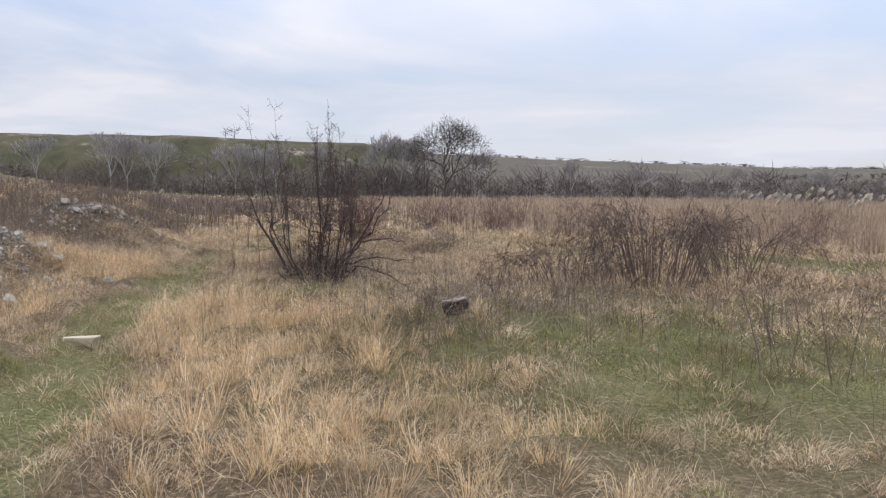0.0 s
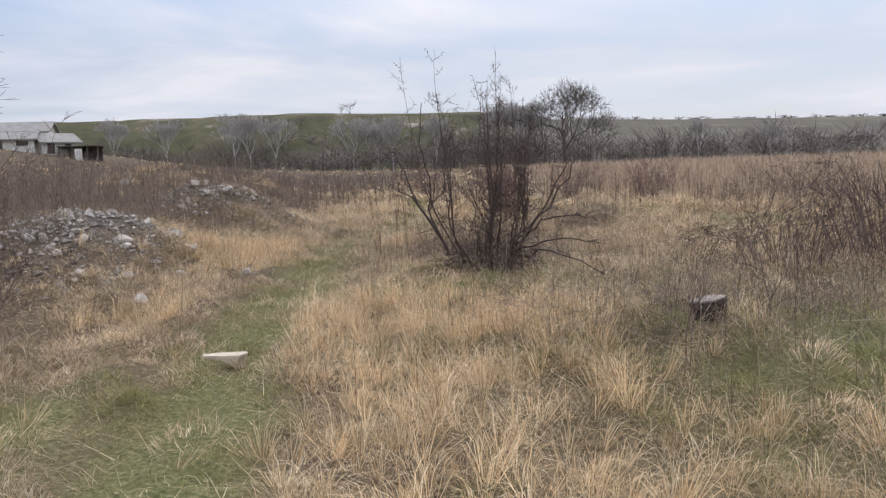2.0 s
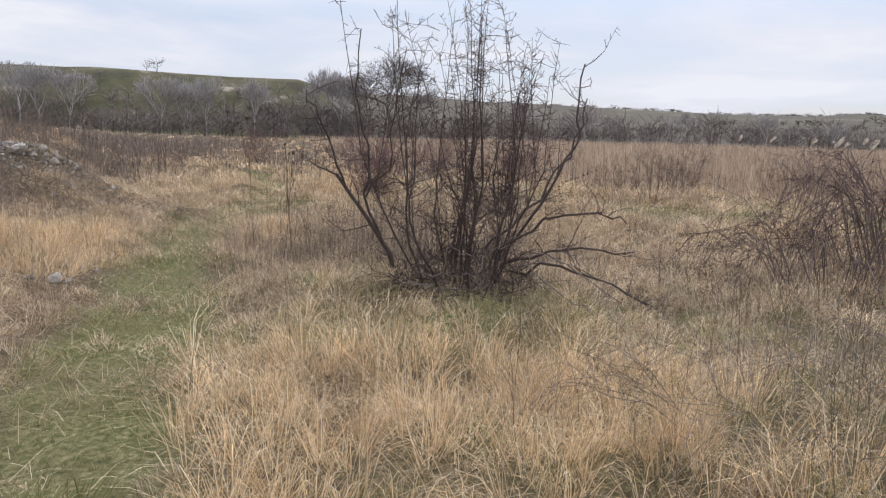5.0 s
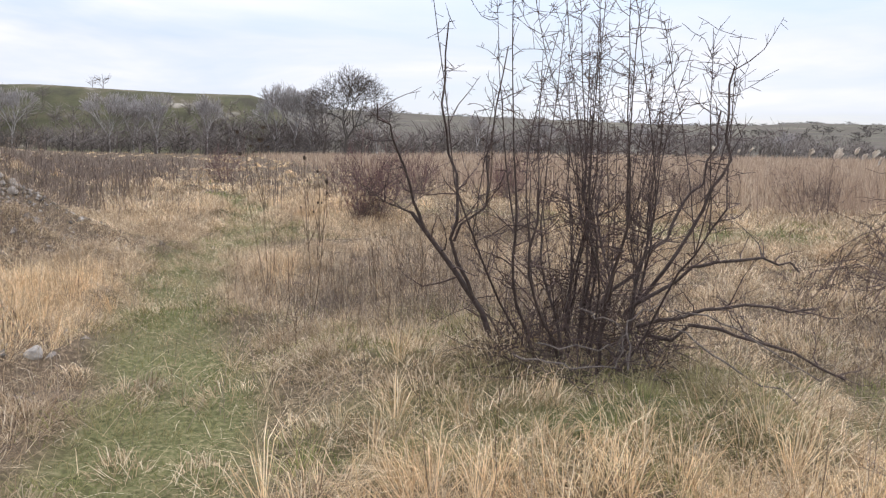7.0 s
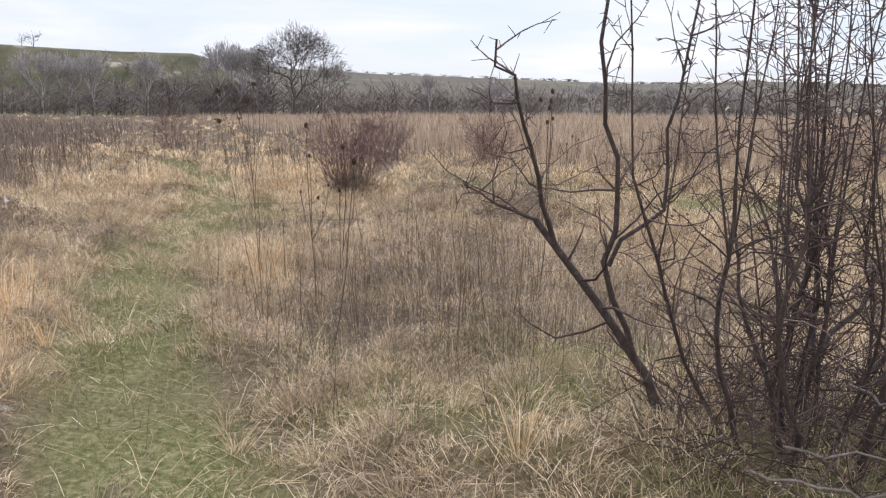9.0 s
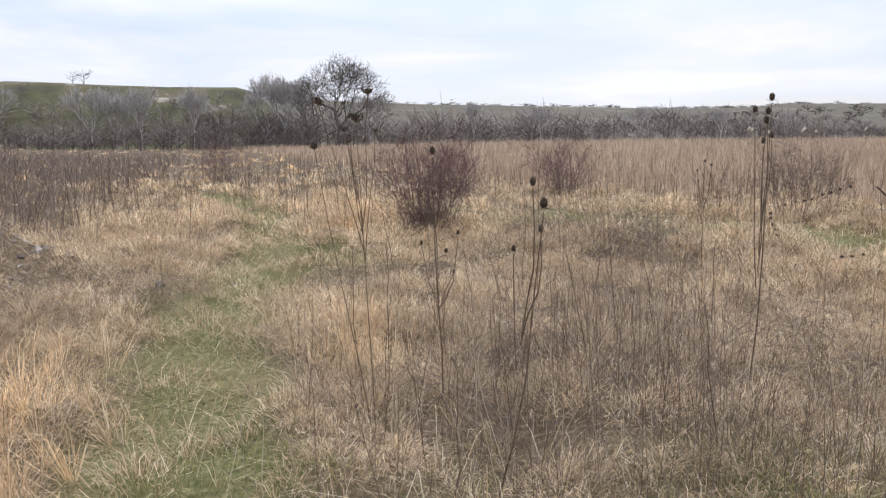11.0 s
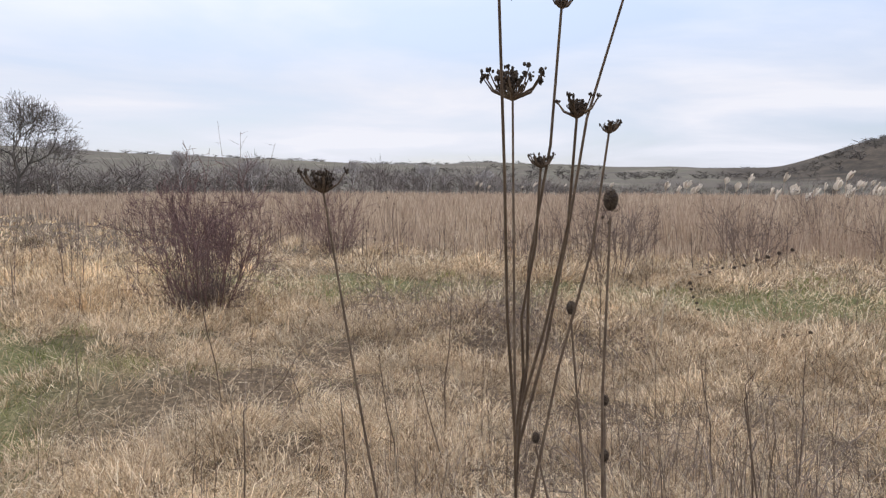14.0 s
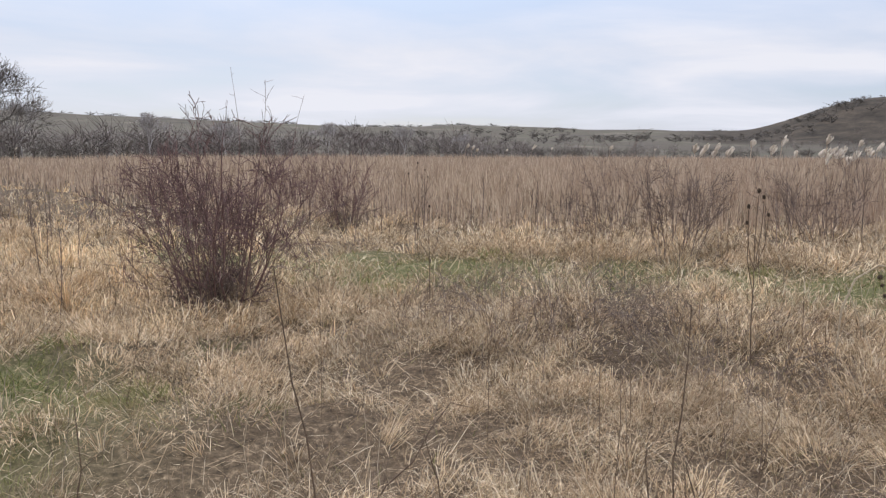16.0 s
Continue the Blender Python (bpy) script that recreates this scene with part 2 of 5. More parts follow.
def line_distance(x, y, line):
    best = np.full(np.shape(x), 1e9)
    for a, b in zip(line[:-1], line[1:]):
        d = b - a
        t = np.clip(((x - a[0]) * d[0] + (y - a[1]) * d[1]) / (d @ d), 0, 1)
        best = np.minimum(best, np.hypot(x - a[0] - t * d[0], y - a[1] - t * d[1]))
    return best


def blob(x, y, cx, cy, rx, ry):
    return np.exp(-((x - cx) / rx) ** 2 - ((y - cy) / ry) ** 2)


def track_mask(x, y):
    return 1 - ease(0.28, 0.75, line_distance(x, y, TRACK) + 0.35 * (fbm(x * 1.3, y * 1.3) - 0.5))


def lane_mask(x, y):
    return 1 - ease(0.9, 1.9, line_distance(x, y, LANE) + 0.9 * (fbm(x * 0.9, y * 0.9) - 0.5))


def green_mask(x, y):
    patches = 1.25 * blob(x, y, 2.6, 9.4, 3.0, 3.0) + 1.3 * blob(x, y, -4.9, 7.7, 1.0, 1.2) + 0.95 * blob(x, y, -2.7, 15.0, 1.3, 1.0) + 1.1 * blob(x, y, -1.9, 12.6, 1.8, 0.7)
    patches = patches + 0.5 * blob(x, y, -2.2, 10.2, 0.9, 0.5) + 1.6 * blob(x, y, -4.55, 23.1, 0.7, 1.1)
    return np.clip(np.maximum(np.maximum(track_mask(x, y) * (0.55 + 0.75 * fbm(x * 1.1 + 3, y * 1.1)), 0.95 * lane_mask(x, y)), patches * (0.4 + 1.1 * fbm(x * 1.7, y * 1.7))), 0, 1)


TALL = [(-2.2, 8.3, 1.3, 2.2), (-2.1, 11.3, 1.5, 0.6), (-0.6, 6.3, 1.1, 1.4), (-3.35, 10.8, 0.5, 1.2), (-1.7, 11.0, 0.7, 0.6), (-6.4, 16.0, 0.6, 1.8),
        (-4.1, 18.2, 0.3, 0.7), (-3.7, 30.5, 1.5, 2.2), (-3.2, 27.2, 0.7, 1.6), (-7.0, 28.0, 1.2, 2.0), (-5.9, 11.6, 0.5, 0.6), (-5.85, 8.7, 0.45, 0.4), (-3.7, 26.4, 0.8, 1.0), (-2.6, 24.6, 0.8, 0.4), (-3.4, 25.0, 0.6, 0.5), (-1.9, 24.9, 0.5, 0.4)]


def cover(x, y):
    """How thick the dead grass lies: ragged patches, with dark bare litter between them."""
    return 0.22 + 0.78 * ease(0.40, 0.54, fbm(x * 1.3 + 70, y * 1.3 + 11))


def tall_mask(x, y):
    v = 0
    for cx, cy, rx, ry in TALL:
        v = v + blob(x, y, cx, cy, rx, ry)
    return np.clip(v * (0.35 + 1.3 * fbm(x * 1.5 + 40, y * 1.5)), 0, 1) * (1 - track_mask(x, y))


def gravel_mask(x, y):
    return np.clip(1.4 * blob(x, y, -8.0, 14.4, 1.15, 1.3) + 0.9 * blob(x, y, -8.9, 20.8, 1.3, 0.9) - 0.25 + 0.3 * (fbm(x * 3, y * 3) - 0.5), 0, 1)


RIDGE_AZ = [-180, -60, -24, -6, -2, 2, 6, 10, 14, 18, 22, 26, 30, 34, 38, 42, 46, 50, 60, 180]
RIDGE_H = [30, 34, 32, 30.5, 29.5, 28.4, 26.6, 25, 23.8, 22.5, 21, 19.4, 19, 20.6, 19.4, 16.8, 17.4, 16.2, 15, 30]


def height(x, y):
    x, y = np.asarray(x, float), np.asarray(y, float)
    near = 1 - ease(30, 90, np.hypot(x + 3, y - 12))
    z = near * (0.11 * (fbm(x * 0.55, y * 0.55) - 0.5) + 0.09 * (fbm(x * 2.1, y * 2.1) - 0.5) + 0.20 * (value_noise(x * 1.7 + 31, y * 1.7) - 0.5) * (1 - 0.8 * track_mask(x, y)))
    z = z - 0.05 * track_mask(x, y)
    z = z + 7.0 * np.exp(-((x + 75) / 30) ** 2 - ((y - 70) / 45) ** 2)
    z = z + 0.95 * blob(x, y, -8.2, 14.7, 1.7, 1.9) + 1.15 * blob(x, y, -9.0, 20.9, 1.8, 1.5) + 1.5 * blob(x, y, -16, 33, 4.5, 4.0) + 0.8 * blob(x, y, -12, 17, 3, 4)
    z = z + 0.22 * blob(x, y, -0.4, 22.6, 1.1, 0.8) + 0.42 * blob(x, y, 0.1, 9.9, 1.5, 1.2) + 0.30 * blob(x, y, -2.0, 13.5, 1.7, 1.5)
    rough = fbm(x / 14, y / 14)
    top = 12.0 + 0.3 * (rough - 0.5) + 0.027 * np.clip(-22 - x, 0, 45)
    z = z + top * ease(148, 184, y + 10 * (rough - 0.5)) * (1 - ease(-18, -2, x + 3 * (rough - 0.5))) * ease(-210, -150, x) * (1 - ease(225, 300, y))
    r, az = np.hypot(x + 3, y - 12), np.degrees(np.arctan2(x + 3, y - 12))
    ridge = np.interp(az, RIDGE_AZ, RIDGE_H) + 2.2 * (fbm(az / 4 + 20, r / 300) - 0.5)
    z = z + ridge * (0.35 * ease(200, 380, r) + 0.65 * ease(330, 640, r))
    z = z + (19.0 + 2 * (fbm(x / 60, y / 60) - 0.5)) * ease(51.0, 60.0, az) * (1 - 0.22 * ease(60, 67, az)) * (1 - ease(95, 120, az)) * ease(330, 440, r) * (1 - ease(520, 600, r))
    return z


def mesh_object(name, verts, faces, mat, parent=None, smooth=False):
    """A mesh from arrays: verts (n, 3), faces a list of index arrays, each (m, 3) or (m, 4)."""
    me = bpy.data.meshes.new(name)
    verts = np.asarray(verts, np.float32)
    loops = np.concatenate([np.asarray(f, np.int32).ravel() for f in faces])
    sizes = np.concatenate([np.full(len(f), np.shape(f)[1], np.int32) for f in faces])
    starts = np.r_[0, np.cumsum(sizes)[:-1]].astype(np.int32)
    me.vertices.add(len(verts))
    me.vertices.foreach_set("co", verts.ravel())
    me.loops.add(len(loops))
    me.loops.foreach_set("vertex_index", loops)
    me.polygons.add(len(sizes))
    me.polygons.foreach_set("loop_start", starts)
    me.polygons.foreach_set("use_smooth", np.full(len(sizes), smooth))
    me.update(calc_edges=True)
    me.materials.append(mat)
    ob = new(name, me)
    if parent:
        ob.parent = parent
    return ob


def blades(name, x, y, z, h, w, lean, mat, droop=0.35, heading=None, tone=None):
    """Grass blades: a bent, tapering leaf of five points each, rooted at (x, y, z)."""
    n = len(x)
    a, b = rnd.uniform(0, 2 * np.pi, n), rnd.uniform(0, 2 * np.pi, n)
    a = a if heading is None else heading
    out = np.c_[np.cos(a), np.sin(a), np.zeros(n)]
    side = np.c_[np.cos(b), np.sin(b), np.zeros(n)] * (w / 2)[:, None]
    root = np.c_[x, y, z]
    mid = root + out * (h * np.sin(lean) * 0.5)[:, None] + np.c_[0 * x, 0 * x, h * np.cos(lean) * 0.55]
    end = mid + out * (h * np.sin(lean + droop) * 0.5)[:, None] + np.c_[0 * x, 0 * x, h * np.cos(lean + droop) * 0.45]
    v = np.stack([root - side, root + side, mid - side * 0.8, mid + side * 0.8, end], 1).reshape(-1, 3)
    k = np.arange(n)[:, None] * 5
    ob = mesh_object(name, v, [k + [0, 1, 3, 2], k + [2, 3, 4]], mat)
    if tone is not None:
        ob.data.attributes.new("tone", "FLOAT", "POINT").data.foreach_set("value", np.repeat(np.asarray(tone, np.float32), 5))
    return tagged(ob, kind="stuff")


def tubes(lines, radii, sides=3):
    """Tapering round stems along lines (n, k, 3) with radii (n, k): vertices and faces."""
    lines, radii = np.asarray(lines, float), np.asarray(radii, float)
    n, k, _ = lines.shape
    tang = np.gradient(lines, axis=1)
    tang /= np.linalg.norm(tang, axis=2, keepdims=True) + 1e-9
    ref = np.where(np.abs(tang[..., 2:3]) > 0.8, [1.0, 0, 0], [0, 0, 1.0])
    u = np.cross(tang, ref)
    u /= np.linalg.norm(u, axis=2, keepdims=True) + 1e-9
    for j in range(1, k):
        flip = (u[:, j] * u[:, j - 1]).sum(1) < 0
        u[flip, j] *= -1
    v = np.cross(tang, u)
    ang = 2 * np.pi * np.arange(sides) / sides
    ring = lines[:, :, None] + radii[:, :, None, None] * (np.cos(ang)[:, None] * u[:, :, None] + np.sin(ang)[:, None] * v[:, :, None])
    idx = np.arange(n * k * sides).reshape(n, k, sides)
    nxt = np.roll(idx, -1, 2)
    quads = np.stack([idx[:, :-1], nxt[:, :-1], nxt[:, 1:], idx[:, 1:]], -1).reshape(-1, 4)
    return ring.reshape(-1, 3), quads


def wander(start, direction, length, bend, points=5, up=0.0):
    """A crooked line from start, with an even upward pull."""
    p, d = np.array(start, float), np.array(direction, float)
    d /= np.linalg.norm(d)
    out = [p.copy()]
    for _ in range(points - 1):
        d = d + rnd.normal(0, bend, 3) + [0, 0, up]
        d /= np.linalg.norm(d)
        p = p + d * length / (points - 1)
        out.append(p.copy())
    return np.array(out), d


def grow(start, direction, length, radius, level, spec, found):
    """Branches level by level; spec per level: children, length factor, spread, bend, up."""
    kids, factor, spread, bend, up = spec[level]
    last = level + 1 == len(spec)
    points = 3 if last else 7
    line, _ = wander(start, direction, length, bend, points, up)
    tip = radius * (0.25 if last else 0.45)
    found[level].append((line, np.linspace(radius, tip, points)))
    if last:
        return
    for _ in range(max(1, int(kids + rnd.uniform(-0.5, 1.5)))):
        f = rnd.uniform(0.25, 1.0)
        s = f * 6
        i = min(5, int(s))
        p = line[i] + (line[i + 1] - line[i]) * (s - i)
        d = (line[i + 1] - line[i])
        d = d / np.linalg.norm(d) + rnd.normal(0, spread, 3)
        grow(p, d, length * factor * rnd.uniform(0.6, 1.25) * (1.15 - 0.4 * f), radius * (1 - 0.55 * f) * 0.6, level + 1, spec, found)


def branch_mesh(name, found, levels, mat, parent, sides=3, thin=0.0015):
    items = [b for lv in levels for b in found[lv]]
    if not items:
        return None
    vs, qs, count = [], [], 0
    for k in (3, 5, 7):
        some = [b for b in items if len(b[0]) == k]
        if some:
            v, q = tubes(np.array([b[0] for b in some]), np.maximum(np.array([b[1] for b in some]), thin), sides)
            vs.append(v)
            qs.append(q + count)
            count += len(v)
    return mesh_object(name, np.concatenate(vs), [np.concatenate(qs)], mat, parent, smooth=True)


def thing(name, label, category, x, y, z=None, group="", rz=0.0):
    ob = new(name)
    ob.empty_display_size = 0.1
    ob.location = (x, y, float(height(x, y)) if z is None else z)
    ob.rotation_euler[2] = rz
    return tagged(ob, label, category, group)


def part(name, bm, mat, parent, label=""):
    me = bpy.data.meshes.new(name)
    bm.to_mesh(me)
    bm.free()
    me.materials.append(mat)
    ob = new(name, me)
    ob.parent = parent
    return tagged(ob, label)


def scatter(n, keep, spread=45.0, nearest=2.5, half_angle=62.0, field=None):
    """Random places in front of the walked line, thinning out with distance, kept with the chance keep(x, y)."""
    s = rnd.random(n) * (len(WALKED) - 1)
    i = np.minimum(s.astype(int), len(WALKED) - 2)
    p = WALKED[i] + (WALKED[i + 1] - WALKED[i]) * (s - i)[:, None]
    r = nearest * np.exp(rnd.random(n) * math.log(spread / nearest))
    a = np.radians(rnd.uniform(-half_angle, half_angle, n) + 10)
    x, y = p[:, 0] + r * np.sin(a), p[:, 1] + r * np.cos(a)
    if field:
        x, y = rnd.uniform(field[0], field[1], n), rnd.uniform(field[2], field[3], n)
    ok = rnd.random(n) < keep(x, y)
    return x[ok], y[ok]


def tufts(name, label, n, keep, per, spread, h_lo, h_hi, w, lean, droop, mat, reach=36, nearest=2.5, field=None):
    """Tussocks: blades that spring from one foot, lean outwards and, tussock by tussock, to one side."""
    cx, cy = scatter(n, keep, spread=reach, nearest=nearest, field=field)
    m = len(cx)
    count = np.maximum(3, (per * rnd.uniform(0.5, 1.5, m)).astype(int))
    i = np.repeat(np.arange(m), count)
    k = len(i)
    s = size_for(cx, cy)
    tall = rnd.uniform(h_lo, h_hi, m)[i] * rnd.uniform(0.55, 1.1, k)
    a, r = rnd.uniform(0, 6.283, k), np.abs(rnd.normal(0, 1, k)) * (spread * rnd.uniform(0.6, 1.4, m) * np.clip(s, 1, 3))[i]
    x, y = cx[i] + r * np.cos(a), cy[i] + r * np.sin(a)
    bias = (rnd.uniform(0, 6.283, m))[i]
    ox, oy = np.cos(a) + 0.9 * np.cos(bias) + rnd.normal(0, 0.5, k), np.sin(a) + 0.9 * np.sin(bias) + rnd.normal(0, 0.5, k)
    tilt = np.clip(lean * (0.4 + 0.9 * r / (spread * np.clip(s, 1, 3)[i])) + rnd.normal(0, 0.15, k), 0, 1.5)
    ob = blades(name, x, y, height(x, y) - 0.015, tall, w * s[i] * rnd.uniform(0.6, 1.4, k), tilt, mat, droop, np.arctan2(oy, ox), np.clip(rnd.normal(0.0, 0.2, m), -0.5, 0.35)[i])
    return tagged(ob, label, "grass")


def domes(name, label, n, keep, per, r_lo, r_hi, rise, length, w, mat, reach=30, nearest=2.5, field=None):
    """Rounded hummocks of dead grass: leaves comb outwards and down from a raised crown, darker or paler hummock by hummock."""
    cx, cy = scatter(n, keep, spread=reach, nearest=nearest, field=field)
    m = len(cx)
    R = rnd.uniform(r_lo, r_hi, m) * np.clip(size_for(cx, cy), 1, 1.8)
    count = np.maximum(8, (per * rnd.uniform(0.7, 1.3, m)).astype(int))
    i = np.repeat(np.arange(m), count)
    k = len(i)
    s = size_for(cx, cy)
    u, a = np.sqrt(rnd.random(k)), rnd.uniform(0, 6.283, k)
    sway = rnd.uniform(0, 6.283, m)[i]
    x, y = cx[i] + R[i] * u * np.cos(a), cy[i] + R[i] * u * np.sin(a) * rnd.uniform(0.7, 1.2, m)[i]
    z = height(x, y) + rise * R[i] * (1 - u ** 2) * rnd.uniform(0.5, 1.1, k) - 0.01
    ox, oy = u * np.cos(a) + 0.6 * np.cos(sway) + rnd.normal(0, 0.5, k), u * np.sin(a) + 0.6 * np.sin(sway) + rnd.normal(0, 0.5, k)
    tilt = np.clip(0.45 + 0.65 * u + rnd.normal(0, 0.25, k), 0.05, 1.5)
    h = length * rnd.uniform(0.6, 1.3, k) * rnd.uniform(0.75, 1.3, m)[i] * np.clip(0.8 + 0.2 * s[i], 1, 1.6)
    tone = np.clip(rnd.normal(0.0, 0.22, m), -0.5, 0.35)[i]
    return tagged(blades(name, x, y, z, h, w * s[i] * rnd.uniform(0.6, 1.4, k), tilt, mat, 0.95, np.arctan2(oy, ox), tone), label, "grass")


def size_for(x, y):
    """Coarser leaves where the walk never comes close."""
    return np.clip(line_distance(x, y, WALKED) / 4.5, 0.8, 9.0)


# ---- ground ----
GROUND = ground_material()
rings = np.r_[0, 0.35 * (4200 / 0.35) ** (np.arange(230) / 229)]
turns = np.radians(np.arange(0, 360, 1.0))
rr, aa = np.meshgrid(rings[1:], turns, indexing="ij")
gx, gy = (-3 + rr * np.sin(aa)).ravel(), (14 + rr * np.cos(aa)).ravel()
gx, gy = np.r_[-3, gx], np.r_[14, gy]
gz = height(gx, gy)
nr, na = len(rings) - 1, len(turns)
gi = 1 + np.arange(nr * na).reshape(nr, na)
gq = np.stack([gi[:-1], gi[1:], np.roll(gi, -1, 1)[1:], np.roll(gi, -1, 1)[:-1]], -1).reshape(-1, 4)
gt = np.c_[np.zeros(na, int), gi[0], np.roll(gi[0], -1)]
ground = mesh_object("ground", np.c_[gx, gy, gz], [gq, gt], GROUND, smooth=True)
tagged(ground, "dry spring meadow ground with a trodden green track", "ground", kind="structure")
g_r, g_az = np.hypot(gx + 3, gy - 12), np.degrees(np.arctan2(gx + 3, gy - 12))
for key, values in (("green", green_mask(gx, gy)), ("gravel", gravel_mask(gx, gy)), ("slope", ease(135, 150, gy) * (1 - ease(-12, 0, gx)) * (1 - ease(240, 300, g_r))),
                    ("far", np.maximum(ease(160, 230, g_r) * np.maximum(ease(-8, 0, gx), ease(240, 300, g_r)), 0.8 * blob(gx, gy, -75, 70, 30, 40))), ("brown", ease(48, 50, g_az) * (1 - ease(95, 120, g_az)) * ease(300, 340, g_r) * (1 - ease(560, 620, g_r)))):
    layer = ground.data.attributes.new(key, "FLOAT", "POINT")
    layer.data.foreach_set("value", np.asarray(values, np.float32))


# ---- far woods ----
def belt(name, label, n, line, width, tall, mat, twigs, thick, spread):
    """A strip of bare trees and scrub, many thin upright stems and slanting twigs, as one mesh."""
    s = rnd.random(n) * (len(line) - 1)
    i = np.minimum(s.astype(int), len(line) - 2)
    p = line[i] + (line[i + 1] - line[i]) * (s - i)[:, None]
    x, y = p[:, 0] + rnd.normal(0, width, n), p[:, 1] + rnd.normal(0, width, n)
    h = p[:, 2] * rnd.uniform(0.6, 1.1, n) * (0.55 + 0.9 * fbm(x / 9, y / 9)) * tall
    z = height(x, y)
    f = rnd.uniform(0.08, 0.85, (n, twigs))
    a = rnd.uniform(0, 2 * np.pi, (n, twigs))
    reach = h[:, None] * spread * (0.3 + np.sin(np.pi * f) ** 0.8) * rnd.uniform(0.3, 1.2, (n, twigs))
    bx = x[:, None] + np.cos(a) * reach * 0.25
    by = y[:, None] + np.sin(a) * reach * 0.25
    bz = z[:, None] + h[:, None] * f * 0.72
    ex, ey = x[:, None] + np.cos(a) * reach, y[:, None] + np.sin(a) * reach
    ez = bz + h[:, None] * rnd.uniform(0.10, 0.34, (n, twigs))
    lines = np.stack([np.stack([bx, by, bz], -1), np.stack([(bx + ex) / 2 + 0.05 * h[:, None], (by + ey) / 2, bz * 0.62 + ez * 0.38], -1), np.stack([ex, ey, ez], -1)], 2).reshape(-1, 3, 3)
    w = np.repeat(h, twigs)[:, None] * thick * np.array([1, 0.75, 0.35])
    trunks = np.stack([np.c_[x, y, z - 0.2], np.c_[x + 0.04 * h, y, z + h * 0.4], np.c_[x, y + 0.05 * h, z + h * 0.62]], 1)
    tw = h[:, None] * thick * np.array([2.2, 1.6, 0.6])
    v, q = tubes(np.r_[trunks, lines], np.r_[tw, w], 3)
    return tagged(mesh_object(name, v, [q], mat), label, "woods", kind="stuff")


BELT = np.array([(-150, 118, 6.0), (-95, 128, 6.2), (-60, 136, 5.6), (-38, 132, 5.6), (-15, 142, 6.0), (0, 150, 7.5), (25, 150, 7.5), (60, 156, 7.5), (95, 165, 6.5), (130, 168, 4.0), (190, 172, 3.0), (300, 180, 3.2), (420, 170, 3.5)])
FRONT = np.array([(-120, 104, 3.0), (-80, 114, 3.5), (-38, 122, 3.5), (0, 133, 3.0), (60, 140, 3.2), (120, 140, 2.6), (200, 130, 2.4), (300, 110, 2.4)])
belt("far_woods", "belt of bare grey trees across the valley", 560, BELT, 7.0, 1.0, FAR_GREY, 32, 0.0072, 0.36)
belt("dark_scrub", "dark leafless scrub at the foot of the woods", 380, FRONT, 5.0, 0.95, FAR_DARK, 22, 0.013, 0.6)
belt("dark_thicket", "dark thicket between the bare trees", 170, BELT, 6.0, 0.6, FAR_DARK, 40, 0.011, 0.55)
SKYLINE = np.array([(-520, 360, 6), (-380, 470, 6), (-200, 600, 5), (-60, 640, 5), (100, 640, 6), (280, 600, 7), (340, 560, 6), (390, 600, 8), (470, 520, 6), (560, 420, 6)])
belt("skyline_trees", "small dark trees along the far ridge", 520, SKYLINE, 16.0, 0.42, FAR_DARK, 10, 0.07, 1.3)
HILLTOP = np.array([(355, 246, 4), (371, 222, 5), (385, 190, 3)])
belt("hilltop_scrub", "small dark trees on the brow of the brown hill", 30, HILLTOP, 5.0, 0.55, FAR_DARK, 16, 0.03, 0.6)
MIDWAY = np.array([(40, 260, 5), (140, 280, 5), (230, 260, 5), (300, 230, 5), (360, 230, 5), (150, 360, 6), (320, 380, 6)])
belt("field_hedges", "dark hedges across the far fields", 260, MIDWAY, 12.0, 0.6, FAR_DARK, 12, 0.045, 0.9)
SLOPE_SCRUB = np.array([(-78, 158, 4), (-50, 160, 4), (-30, 158, 4), (-16, 160, 4)])
belt("slope_scrub", "grey scrub on the green hillside", 150, SLOPE_SCRUB, 7.0, 0.9, FAR_GREY, 24, 0.012, 0.5)


